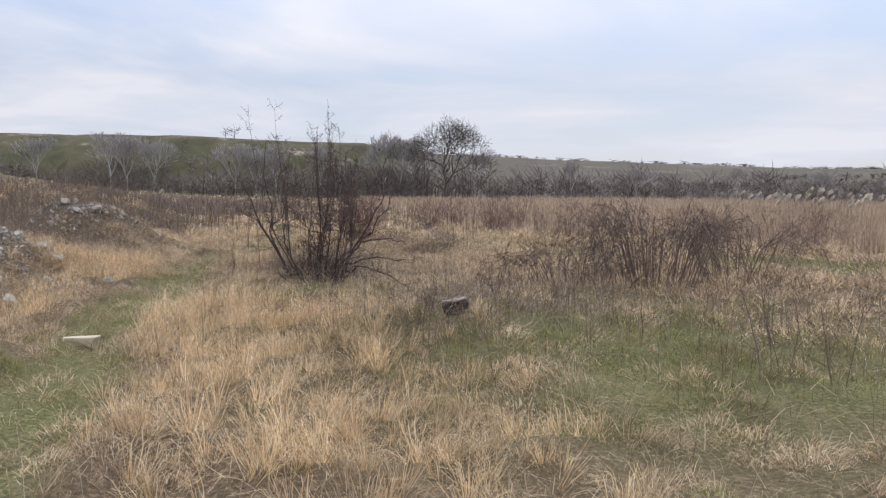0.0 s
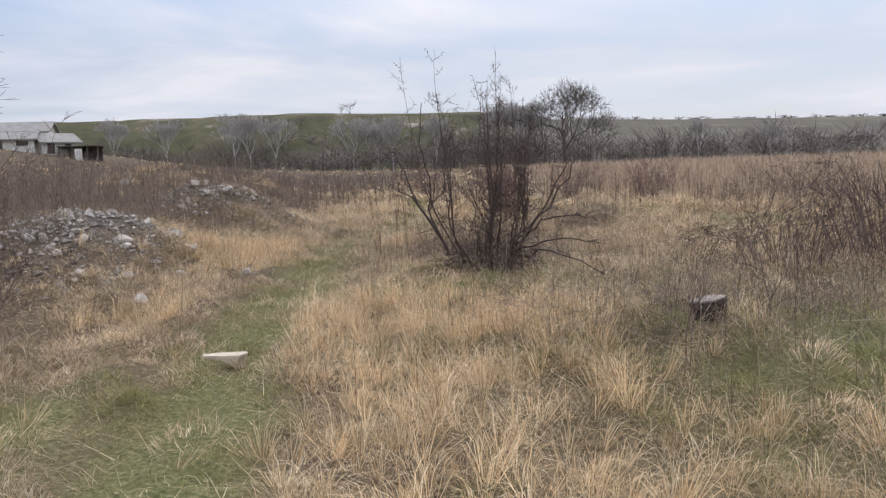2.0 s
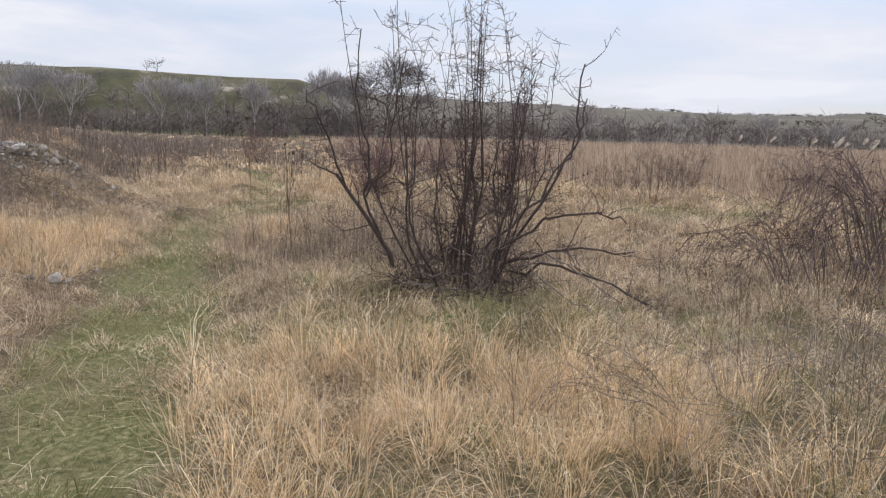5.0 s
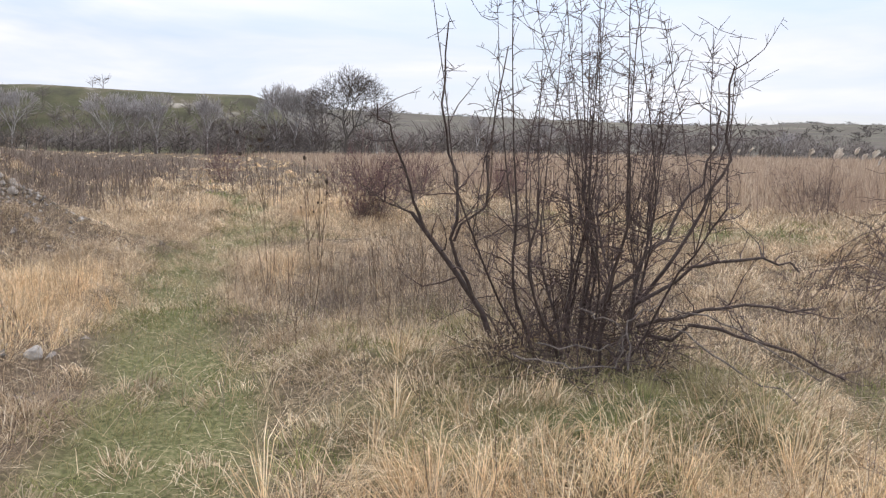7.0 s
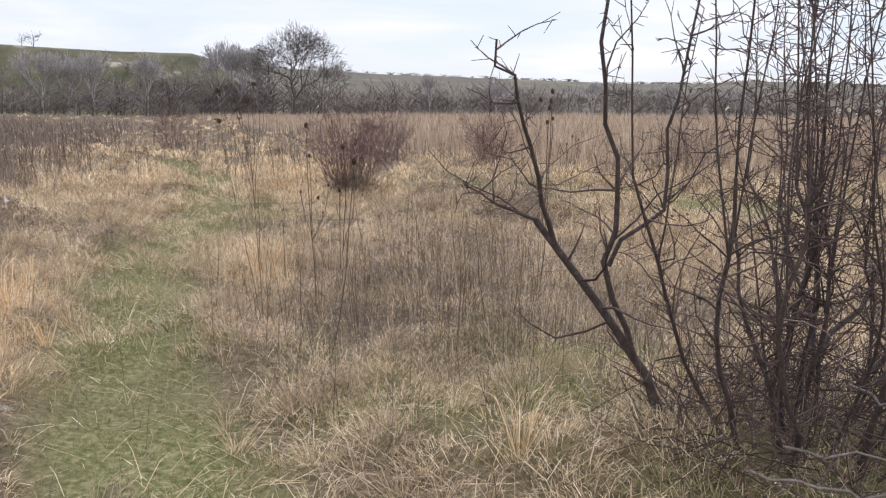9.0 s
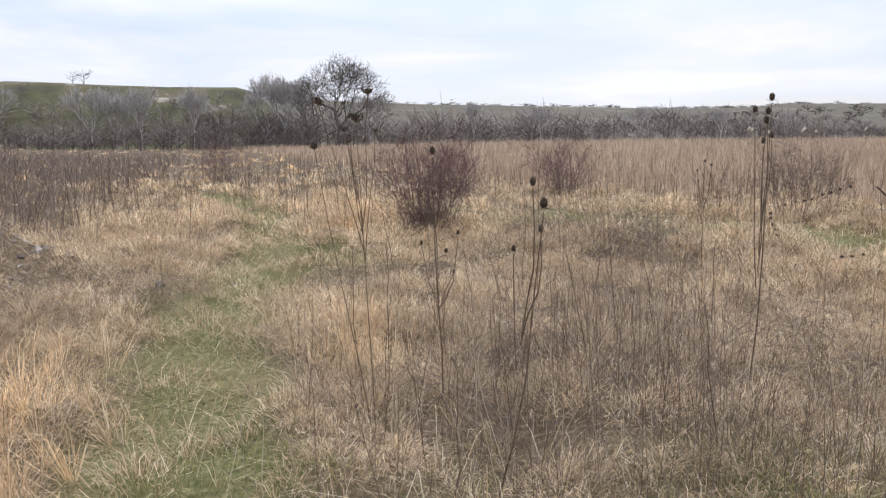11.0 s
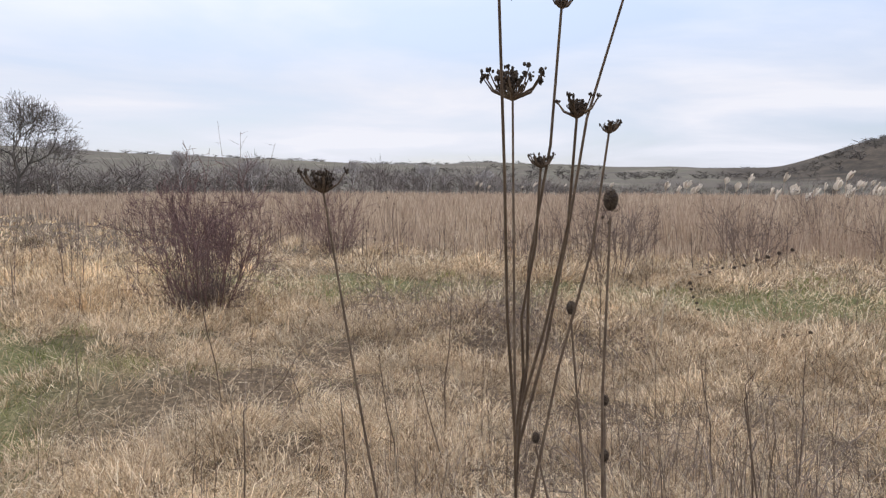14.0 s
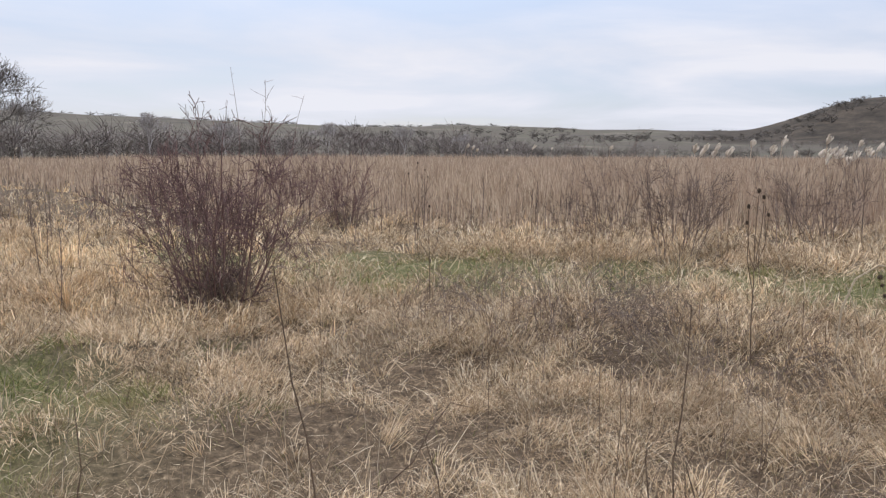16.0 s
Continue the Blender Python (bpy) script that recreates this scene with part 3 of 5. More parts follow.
def bare_tree(name, label, x, y, tall, mat, habit, stems=1, radius=0.02, thin=0.012, group="bare trees"):
    """A leafless tree that forks again and again; habit: levels, forks, spread, upward pull."""
    levels, forks, spread, up = habit
    root = thing(name, label, "tree", x, y, group=group)
    found = [[], [], []]

    def fork(p, d, length, r, level):
        line, end = wander(p, d, length, 0.04 if level == 0 else 0.10, 3, up)
        found[min(2, (level + 1) // 2)].append((line, np.array([r, r * 0.85, r * 0.68])))
        if level + 1 < levels:
            axis = Vector(end)
            side, turn = axis.orthogonal().normalized(), rnd.uniform(0, 6.283)
            other = axis.cross(side).normalized()
            for k in range(forks):
                q = line[2] if k == 0 else line[1] + (line[2] - line[1]) * rnd.uniform(0.2, 1.0)
                a, open_by = turn + 6.283 * (k + rnd.uniform(-0.2, 0.2)) / forks, math.tan(spread * rnd.uniform(0.6, 1.4))
                fork(q, np.array(axis + (side * math.cos(a) + other * math.sin(a)) * open_by), length * rnd.uniform(0.7, 0.88), r * 0.62, level + 1)

    for k in range(stems):
        a = 6.283 * k / stems + rnd.uniform(-0.3, 0.3)
        tilt = 0.05 if stems == 1 else rnd.uniform(0.15, 0.5)
        off = 0.0 if stems == 1 else 0.03 * tall
        fork((off * math.cos(a), off * math.sin(a), -0.2), (math.cos(a) * tilt, math.sin(a) * tilt, 1), tall * 0.29, tall * radius, 0)
    branch_mesh("trunk", found, [0], mat, root, 6, thin * 1.5)
    crown = tagged(branch_mesh("crown", found, [1], mat, root, 4, thin * 1.2), kind="stuff")
    tagged(branch_mesh("spray", found, [2], mat, crown, 3, thin), kind="stuff")
    return root


OAK, POPLAR, WILLOW = (8, 3, 0.60, 0.02), (7, 3, 0.34, 0.09), (7, 3, 0.46, 0.04)
bare_tree("oak_tree", "large bare dark spreading tree in the woods", 0.3, 133, 13.0, FAR_DARK, OAK, 1, 0.020, thin=0.020)
poplars = []
for px, py, ph in ((-7.5, 138, 10.6), (-10.5, 139, 11.0), (-5.0, 138, 9.6), (5.5, 137, 8.0), (-30, 130, 8.6), (-27, 131, 8.2), (-45, 126, 8.2), (-49, 126, 9.0), (-52, 127, 8.6), (-62, 124, 7.4), (-70, 122, 8.0), (-33, 129, 8.0), (-20, 132, 8.2), (34, 141, 6.2), (52, 143, 5.8), (68, 145, 5.6), (84, 150, 5.2), (22, 138, 6.4)):
    if len(poplars) < 3:
        poplars.append((ph, bare_tree("poplar_tree", "pale bare poplar with upswept branches", px, py, ph, FAR_PALE, POPLAR, 1, 0.014, thin=0.030, group="pale poplars")))
    else:
        h0, model = poplars[len(poplars) % 3]
        poplars.append((h0, copy_thing(model, pose(px, py, float(height(px, py)), 0, 0, 70 * len(poplars)) @ Matrix.Scale(ph / h0, 4))))
bare_tree("willow_tree", "bare grey-brown willow with several stems by the sheds", -37.8, 43.2, 10.5, FAR_GREY, WILLOW, 5, 0.013, thin=0.011)


# ---- sheds on the rise ----
def box(name, x0, y0, z0, x1, y1, z1, mat, parent, label="", slope=0.0):
    bm = bmesh.new()
    vs = [bm.verts.new(p) for p in ((x0, y0, z0), (x1, y0, z0), (x1, y1, z0), (x0, y1, z0), (x0, y0, z1), (x1, y0, z1), (x1, y1, z1 + slope), (x0, y1, z1 + slope))]
    for f in ((3, 2, 1, 0), (4, 5, 6, 7), (0, 1, 5, 4), (1, 2, 6, 5), (2, 3, 7, 6), (3, 0, 4, 7)):
        bm.faces.new([vs[k] for k in f])
    bmesh.ops.bevel(bm, geom=bm.edges[:], offset=0.015, segments=1, affect="EDGES")
    return part(name, bm, mat, parent, label)


def gable_house(x, y, turn, length, depth, wall, rise, label, openings):
    root = thing("shed", label, "shed", x, y, rz=radians(turn), group="sheds on the rise")
    bm = bmesh.new()
    L, D = length / 2, depth / 2
    p = [(-L, -D, -1), (L, -D, -1), (L, D, -1), (-L, D, -1), (-L, -D, wall), (L, -D, wall), (L, D, wall), (-L, D, wall), (-L, 0, wall + rise), (L, 0, wall + rise)]
    v = [bm.verts.new(q) for q in p]
    for f in ((0, 1, 5, 4), (2, 3, 7, 6), (1, 2, 6, 9, 5), (3, 0, 4, 8, 7), (3, 2, 1, 0), (4, 5, 9, 8), (6, 7, 8, 9)):
        bm.faces.new([v[k] for k in f])
    part("wall", bm, LIME, root, "stained limewashed wall")
    for side in (-1, 1):
        bm = bmesh.new()
        o, t = 0.35, 0.12
        e = (side * (D + o), wall - rise * o / D + 0.03)
        q = [(-L - o, *e), (L + o, *e), (L + o, 0, wall + rise + 0.03), (-L - o, 0, wall + rise + 0.03)]
        a = [bm.verts.new(c) for c in q] + [bm.verts.new((c[0], c[1], c[2] + t)) for c in q]
        for f in ((0, 1, 2, 3), (7, 6, 5, 4), (0, 4, 5, 1), (1, 5, 6, 2), (2, 6, 7, 3), (3, 7, 4, 0)):
            bm.faces.new([a[k] for k in f])
        part("roof", bm, ROOF, root, "grey sheet roof slope")
    for kind, ox, z0, w, h in openings:
        box(kind, ox - w / 2, -D - 0.04, z0, ox + w / 2, -D + 0.1, z0 + h, OLD_PLANK, root)
    return root


gable_house(-55.0, 78.5, 20, 6.5, 3.4, 1.35, 0.85, "long low limewashed shed with a grey gable roof", [("door", 1.0, 0, 0.8, 1.25), ("window", -1.5, 0.5, 0.7, 0.5)])
gable_house(-49.2, 75.5, 62, 3.6, 2.6, 1.15, 0.7, "small limewashed shed with a pale gable end", [("door", -0.9, 0, 0.7, 1.05), ("window", 0.8, 0.45, 0.6, 0.45)])
gable_house(-51.6, 73.0, 25, 4.0, 2.4, 0.95, 0.55, "low limewashed outhouse with a grey roof", [("door", -1.0, 0, 0.7, 0.9), ("window", 1.0, 0.3, 1.0, 0.45)])
lean = thing("lean_to", "dark open plank lean-to with a leaning pale door", "shed", -46.0, 75.0, rz=radians(20), group="sheds on the rise")
box("roof", -1.9, -1.4, 1.15, 1.9, 1.4, 1.25, OLD_PLANK, lean, slope=-0.25)
box("back_wall", -1.7, 1.1, -0.5, 1.7, 1.2, 1.0, OLD_PLANK, lean)
for px in (-1.7, -0.5, 0.8, 1.7):
    box("post", px - 0.07, -1.25, -0.5, px + 0.07, -1.11, 1.16, OLD_PLANK, lean)
box("door", -0.3, -1.34, -0.3, 0.35, -1.28, 0.95, LIME, lean, "pale leaning door")


# ---- bushes ----
def shrub(name, label, x, y, stems, spec, reach, tall, mat_stem, mat_twig, radius, foot=0.25, group="", lean=0.55, thin=0.0016, arch=False, whips=0, whip_tall=1.2):
    """A many-stemmed leafless shrub: every main stem is a part and carries its twigs."""
    root = thing(name, label, "bush", x, y, group=group)
    for k in range(stems):
        a = 2 * math.pi * (k + rnd.uniform(-0.4, 0.4)) / stems
        f = rnd.uniform(0.1, 1.0) ** 0.6
        found = [[] for _ in spec]
        base = (foot * f * math.cos(a), foot * f * math.sin(a), -0.05)
        out = lean * f * rnd.uniform(0.6, 1.3)
        L = tall * rnd.uniform(0.6, 1.05)
        if arch:
            end = np.array([math.cos(a), math.sin(a)]) * reach * rnd.uniform(0.5, 1.1)
            s = np.linspace(0, 1, 5)
            zz = L * 4 * s * (1 - s) * rnd.uniform(0.7, 1.0) + 0.12 * L * s
            line = np.c_[base[0] + end[0] * s, base[1] + end[1] * s, zz] + rnd.normal(0, 0.05, (5, 3)) * s[:, None]
            found[0].append((line, np.linspace(radius, radius * 0.35, 5)))
            for _ in range(spec[0][0]):
                i = rnd.integers(1, 4)
                d = (line[i + 1] - line[i]) * 1.5 / np.linalg.norm(line[i + 1] - line[i]) + rnd.normal(0, 0.6, 3)
                grow(line[i], d, reach * rnd.uniform(0.25, 0.6), radius * 0.5, 1, spec, found)
        else:
            grow(base, (math.cos(a) * out, math.sin(a) * out, 1), L, radius * rnd.uniform(0.6, 1.2), 0, spec, found)
        stem = branch_mesh("stem", found, [0], mat_stem, root, 5, thin)
        tagged(branch_mesh("spray", found, range(1, len(spec)), mat_twig, stem, 3, thin), kind="stuff")
    for _ in range(whips):
        a, f = rnd.uniform(0, 6.28), reach * rnd.uniform(0.1, 0.55)
        line, _ = wander((f * math.cos(a), f * math.sin(a), tall * 0.4), (0.3 * math.cos(a), 0.3 * math.sin(a), 1), whip_tall * rnd.uniform(0.6, 1.05), 0.075, 8, 0.08)
        v, q = tubes(line[None], np.linspace(0.0055, 0.0014, 8)[None], 4)
        shoot = mesh_object("shoot", v, [q], mat_stem, root, smooth=True)
        spurs = []
        for k in range(12):
            i = rnd.integers(1, 7)
            b = line[i] + (line[i + 1] - line[i]) * rnd.random()
            e = b + rnd.normal(0, 0.07, 3) + [0, 0, 0.04]
            spurs.append([b, (b + e) / 2 + rnd.normal(0, 0.006, 3), e])
        v, q = tubes(np.array(spurs), np.tile([0.0022, 0.0017, 0.001], (12, 1)), 3)
        tagged(mesh_object("spray", v, [q], mat_twig, shoot), kind="stuff")
    return root


THORN = [(9, 0.46, 0.6, 0.15, 0.07), (7, 0.5, 0.75, 0.2, 0.10), (5, 0.36, 0.8, 0.2, 0.02), (0, 0, 0, 0.15, 0.0)]
DEAD_BARK = material("dead_grey_bark", [(0.08, 0.064, 0.054), (0.16, 0.132, 0.112), (0.25, 0.215, 0.19)], rough=0.85, by="noise", bump=0.4, bump_scale=90)


def crooked(points, steps=4, jitter=0.012):
    """A bent limb through a few points, with small kinks between them."""
    points = np.array(points, float)
    line = [points[0]]
    for p, q in zip(points[:-1], points[1:]):
        for g in np.linspace(0, 1, steps + 1)[1:]:
            line.append(p + (q - p) * g + rnd.normal(0, jitter, 3))
    return np.array(line)


def thorn_twigs(line, r, count, found, reach=0.45):
    """Kinked side twigs on a stem, and short stiff spurs between them."""
    n = len(line) - 1
    for _ in range(count):
        i = rnd.integers(n // 4, n)
        b = line[i] + (line[i + 1] - line[i]) * rnd.random()
        a = rnd.uniform(0, 6.28)
        twig, _ = wander(b, (math.cos(a), math.sin(a), rnd.uniform(0.0, 0.9)), reach * rnd.uniform(0.4, 1.2), 0.30, 5, 0.10)
        found[0].append((twig, np.linspace(r * 0.42, 0.0016, 5)))
        for _ in range(6):
            j = rnd.integers(0, 4)
            e = twig[j] + (twig[j + 1] - twig[j]) * rnd.random()
            d = rnd.normal(0, 0.035, 3) + [0, 0, 0.012]
            found[1].append((np.array([e, e + d * 0.5, e + d]), np.array([0.0020, 0.0016, 0.001])))
    for _ in range(count * 3):
        i = rnd.integers(n // 4, n)
        e = line[i] + (line[i + 1] - line[i]) * rnd.random()
        d = rnd.normal(0, 0.04, 3) + [0, 0, 0.015]
        found[1].append((np.array([e, e + d * 0.5, e + d]), np.array([0.0024, 0.0018, 0.001])))


def line_mesh(name, line, r0, r1, mat, parent, sides=6):
    v, q = tubes(line[None], np.linspace(r0, r1, len(line))[None], sides)
    return mesh_object(name, v, [q], mat, parent, smooth=True)


def thorn_stem(root, base, out, angle, tall, r, wands, name="stem"):
    """A stem that leans out low, turns upright at an elbow and runs out in straight wands."""
    d = np.array([math.cos(angle) * out, math.sin(angle) * out, 1.0])
    line, end = wander(base, d, tall, 0.13, 9, 0.11)
    stem = line_mesh(name, line, r, r * 0.55, DARK_BARK, root)
    found = [[], []]
    thorn_twigs(line, r, 13, found)
    for k in range(wands):
        i = 8 if k == 0 else rnd.integers(3, 8)
        up = np.array([end[0] * 0.25 + rnd.normal(0, 0.12), end[1] * 0.25 + rnd.normal(0, 0.12), 1.0])
        wand, _ = wander(line[i], up, rnd.uniform(0.8, 1.5), 0.05, 8, 0.06)
        line_mesh("wand", wand, r * 0.42, 0.0016, DARK_BARK, stem, 5)
        thorn_twigs(wand, r * 0.5, 8, found, 0.26)
    tagged(branch_mesh("spray", found, [0, 1], DARK_TWIG, stem, 3, 0.0013), kind="stuff")
    return stem


thorn = thing("thorn_bush", "tall leafless dark thorn bush with many stems beside the track", "bush", -1.97, 13.36)
for k in range(17):
    a, f = 2 * math.pi * (k * 7 % 17 + rnd.uniform(-0.35, 0.35)) / 17, rnd.uniform(0.1, 1.0)
    thorn_stem(thorn, (0.34 * f * math.cos(a), 0.30 * f * math.sin(a), -0.05), 0.76 * f, a, rnd.uniform(0.9, 1.35), rnd.uniform(0.008, 0.014), int(rnd.integers(2, 5)))
# the forked limb that leans over the track
fork = crooked([(-0.48, 0.16, 0.0), (-0.66, 0.23, 0.36), (-1.05, 0.36, 0.92)], 4, 0.008)
limb = line_mesh("limb", fork, 0.024, 0.014, DARK_BARK, thorn, 7)
found = [[], []]
for pts, r in (([(-0.98, 0.33, 0.82), (-1.08, 0.28, 1.12), (-1.20, 0.20, 1.40), (-1.30, 0.16, 1.60)], 0.012), ([(-1.05, 0.36, 0.92), (-1.20, 0.36, 0.97), (-1.34, 0.36, 1.06)], 0.009),
               ([(-0.66, 0.23, 0.36), (-0.80, 0.20, 0.75), (-0.78, 0.18, 1.15), (-0.90, 0.16, 1.60), (-0.86, 0.16, 2.10)], 0.014), ([(-0.80, 0.20, 0.75), (-0.60, 0.14, 1.00), (-0.58, 0.12, 1.40), (-0.50, 0.10, 2.00)], 0.010)):
    line = crooked(pts, 3, 0.014)
    line_mesh("branch", line, r, r * 0.35, DARK_BARK, limb)
    thorn_twigs(line, r, 7, found)
thorn_twigs(fork, 0.018, 6, found)
tagged(branch_mesh("spray", found, [0, 1], DARK_TWIG, limb, 3, 0.0013), kind="stuff")
# long low limbs on the far side from the track
for pts in ([(0.25, -0.1, 0.30), (0.60, -0.25, 0.62), (1.00, -0.30, 0.70), (1.30, -0.35, 0.64)], [(0.30, -0.2, 0.25), (0.75, -0.4, 0.42), (1.30, -0.5, 0.42)], [(0.35, -0.2, 0.2), (0.85, -0.5, 0.26), (1.35, -0.8, 0.08)],
            [(0.2, 0.2, 0.3), (0.7, 0.35, 0.75), (1.0, 0.4, 1.15), (1.1, 0.4, 1.6)], [(0.3, 0.0, 0.3), (0.75, -0.05, 0.85), (0.9, -0.05, 1.3), (0.95, 0.0, 1.9)]):
    line = crooked(pts, 4, 0.02)
    low = line_mesh("limb", line, 0.014, 0.006, DARK_BARK, thorn)
    found = [[], []]
    thorn_twigs(line, 0.012, 7, found)
    tagged(branch_mesh("spray", found, [0, 1], DARK_TWIG, low, 3, 0.0013), kind="stuff")
# pale dead branches and a dark tangle of twigs round its foot
for pts in ([(-0.55, -0.45, 0.16), (-0.30, -0.62, 0.15), (-0.02, -0.66, 0.13), (0.06, -0.62, 0.32)], [(-0.40, -0.42, 0.22), (-0.15, -0.58, 0.24), (0.08, -0.60, 0.20)], [(0.08, -0.62, 0.10), (0.10, -0.55, 0.36), (0.28, -0.50, 0.46), (0.50, -0.50, 0.36)],
            [(-0.15, -0.4, 0.42), (0.02, -0.52, 0.36), (0.10, -0.55, 0.10)], [(0.45, -0.4, 0.40), (0.75, -0.6, 0.32), (1.05, -0.9, 0.10)], [(0.40, -0.45, 0.30), (0.62, -0.75, 0.16), (0.85, -1.1, 0.04)]):
    line_mesh("dead_branch", crooked(pts, 4, 0.014), 0.006, 0.0035, DEAD_BARK, thorn)
found = [[], []]
for k in range(520):
    a, r = rnd.uniform(0, 6.28), 0.62 * math.sqrt(rnd.random())
    twig, _ = wander((r * math.cos(a), r * math.sin(a), rnd.uniform(0, 0.42) * (1 - r)), (rnd.normal(0, 1), rnd.normal(0, 1), rnd.normal(0.5, 0.5)), rnd.uniform(0.2, 0.5), 0.3, 5, 0.0)
    found[0].append((twig, np.linspace(0.0035, 0.0015, 5)))
tagged(branch_mesh("foot_tangle", found, [0], DARK_TWIG, thorn, 3, 0.0014), "tangle of dead twigs at its foot", kind="stuff")

BRAMBLE = [(4, 0.5, 0.6, 0.15, -0.05), (3, 0.5, 0.6, 0.2, -0.04), (2, 0.4, 0.7, 0.2, 0.0), (0, 0, 0, 0.2, 0.0)]
shrub("bramble_thicket", "dome of arching dead brown bramble canes in the meadow", 3.6, 15.4, 64, BRAMBLE, 1.35, 1.6, BROWN_TWIG, DARK_TWIG, 0.009, foot=0.8, arch=True, thin=0.0022, group="bramble thickets")
shrub("bramble_thicket", "low spread of tangled brown bramble canes", 5.6, 16.8, 30, BRAMBLE, 1.6, 1.2, BROWN_TWIG, BROWN_TWIG, 0.009, foot=0.8, arch=True, thin=0.0022, group="bramble thickets")
shrub("bramble_thicket", "low tangle of brown canes around stiff weeds", 2.0, 14.4, 34, BRAMBLE, 1.1, 0.9, BROWN_TWIG, DARK_TWIG, 0.007, foot=0.6, arch=True, thin=0.002, group="bramble thickets")
for tx, ty, tn, tr, tt, lab in ((-0.75, 22.5, 46, 0.75, 0.36, "low dark tangle of dead stems on a hump in the meadow"), (-2.3, 17.7, 24, 0.8, 0.34, "dark tangle of dead weeds beside the teasels"), (-1.3, 18.3, 20, 0.8, 0.32, "dark tangle of dead weeds beside the track"),
                                (-3.0, 17.0, 22, 0.6, 0.30, "low grey tangle of dead weeds"), (0.4, 10.4, 34, 1.0, 0.36, "fallen tangle of canes beside the charred block"), (-0.7, 10.2, 24, 0.8, 0.30, "fallen tangle of brown canes in dry grass"), (-0.15, 21.45, 48, 0.6, 0.36, "low dark tangle of dead stems near the lane")):
    shrub("weed_tangle", lab, tx, ty, tn, BRAMBLE, tr, 0.85 * tt, GREY_WEED, GREY_WEED if tn < 40 else BROWN_TWIG, 0.003, foot=0.7, arch=True, thin=0.0011, group="low tangles")
RED = [(6, 0.5, 0.5, 0.08, 0.05), (4, 0.5, 0.55, 0.14, 0.05), (3, 0.5, 0.6, 0.18, 0.02), (0, 0, 0, 0.2, 0.0)]
SCRUB = [(5, 0.5, 0.5, 0.10, 0.04), (4, 0.5, 0.5, 0.15, 0.04), (0, 0, 0, 0.2, 0.0)]
for k, (bx, by, st, re, ta, wh, lab) in enumerate((
        (-2.6, 25.0, 28, 0.9, 1.4, 6, "reddish leafless bush with a dark grassy foot and tall thin shoots"), (1.9, 31.8, 22, 0.9, 1.35, 0, "low reddish leafless bush at the edge of the reeds"),
        (-0.6, 33.5, 18, 0.9, 1.4, 0, "reddish leafless bush in pale grass"), (-7.4, 41.8, 22, 1.2, 1.7, 0, "small reddish bush in the far meadow"),
        (3.2, 37.0, 18, 1.0, 1.4, 0, "small reddish bush among reeds"), (0.5, 40.5, 18, 1.3, 1.5, 0, "wide low reddish bush in the far meadow"))):
    bush = shrub("red_bush", lab, bx, by, st, RED if by < 30 else SCRUB, re, ta, RED_TWIG, RED_TWIG, 0.008, foot=0.25, lean=0.66, thin=0.003 if by > 30 else 0.0025, group="reddish bushes", whips=wh, whip_tall=1.8)
    found = [[] for _ in THORN]
    for _ in range(200 if k == 0 else 60):
        a, r = rnd.uniform(0, 6.28), (0.36 if k == 0 else 0.5) * rnd.random()
        grow((r * math.cos(a), r * math.sin(a), rnd.uniform(-0.05, 0.15)), (rnd.normal(0, 0.6), rnd.normal(0, 0.6), 1), rnd.uniform(0.25, 0.6), 0.004, 2, THORN, found)
    tagged(branch_mesh("foot_tangle", found, [2, 3], BROWN_TWIG, bush, 3, 0.0022), "dark matted growth at its foot", kind="stuff")
for bx, by, ta in ((4.0, 25.4, 1.35), (5.0, 26.2, 1.3), (7.6, 25.4, 1.4), (8.6, 26.6, 1.4), (3.4, 26.6, 0.9), (10.5, 24.5, 1.5), (6.3, 29.0, 1.5), (12.5, 27.5, 1.7)):
    shrub("brown_bush", "thin brown leafless bush standing in pale reeds", bx, by, 13, SCRUB, 0.6, ta, BROWN_TWIG, BROWN_TWIG, 0.007, foot=0.3, lean=0.5, thin=0.0024, group="brown bushes by the lane")
shrub("brown_bush", "dense grey-brown brushwood beside the track", -7.6, 10.0, 52, RED, 1.2, 1.45, BROWN_TWIG, DARK_TWIG, 0.008, foot=0.9, lean=0.7, thin=0.0016, group="left brushwood")
shrub("brown_bush", "dense thin brushwood over a straw-covered bank", -6.7, 8.5, 34, RED, 1.0, 1.25, BROWN_TWIG, BROWN_TWIG, 0.007, foot=0.7, lean=0.8, thin=0.0015, group="left brushwood")
shrub("brown_bush", "grey-brown brushwood behind the rubble", -9.6, 12.4, 30, SCRUB, 1.2, 1.5, BROWN_TWIG, BROWN_TWIG, 0.010, foot=0.8, lean=0.7, thin=0.0024, group="left brushwood")
for bx, by, ta in ((-11.5, 16, 1.7), (-12.5, 20, 1.5), (-10.6, 24.5, 1.2), (-14.5, 25, 1.5), (-10.8, 29.5, 1.0), (-17, 21, 1.7), (-20, 30, 1.6), (-14, 37, 1.4), (-23, 38, 1.7), (-28, 45, 2.0), (-20, 48, 1.6), (-34, 55, 2.2), (-26, 58, 1.8)):
    shrub("brown_bush", "grey-brown leafless scrub among weeds", bx, by, 16, SCRUB, 1.0, ta, GREY_WEED, GREY_WEED, 0.012, foot=0.9, lean=0.7, thin=0.0042, group="grey scrub")
SAPLING = [(7, 0.35, 0.5, 0.08, 0.05), (3, 0.5, 0.5, 0.15, 0.05), (0, 0, 0, 0.15, 0)]
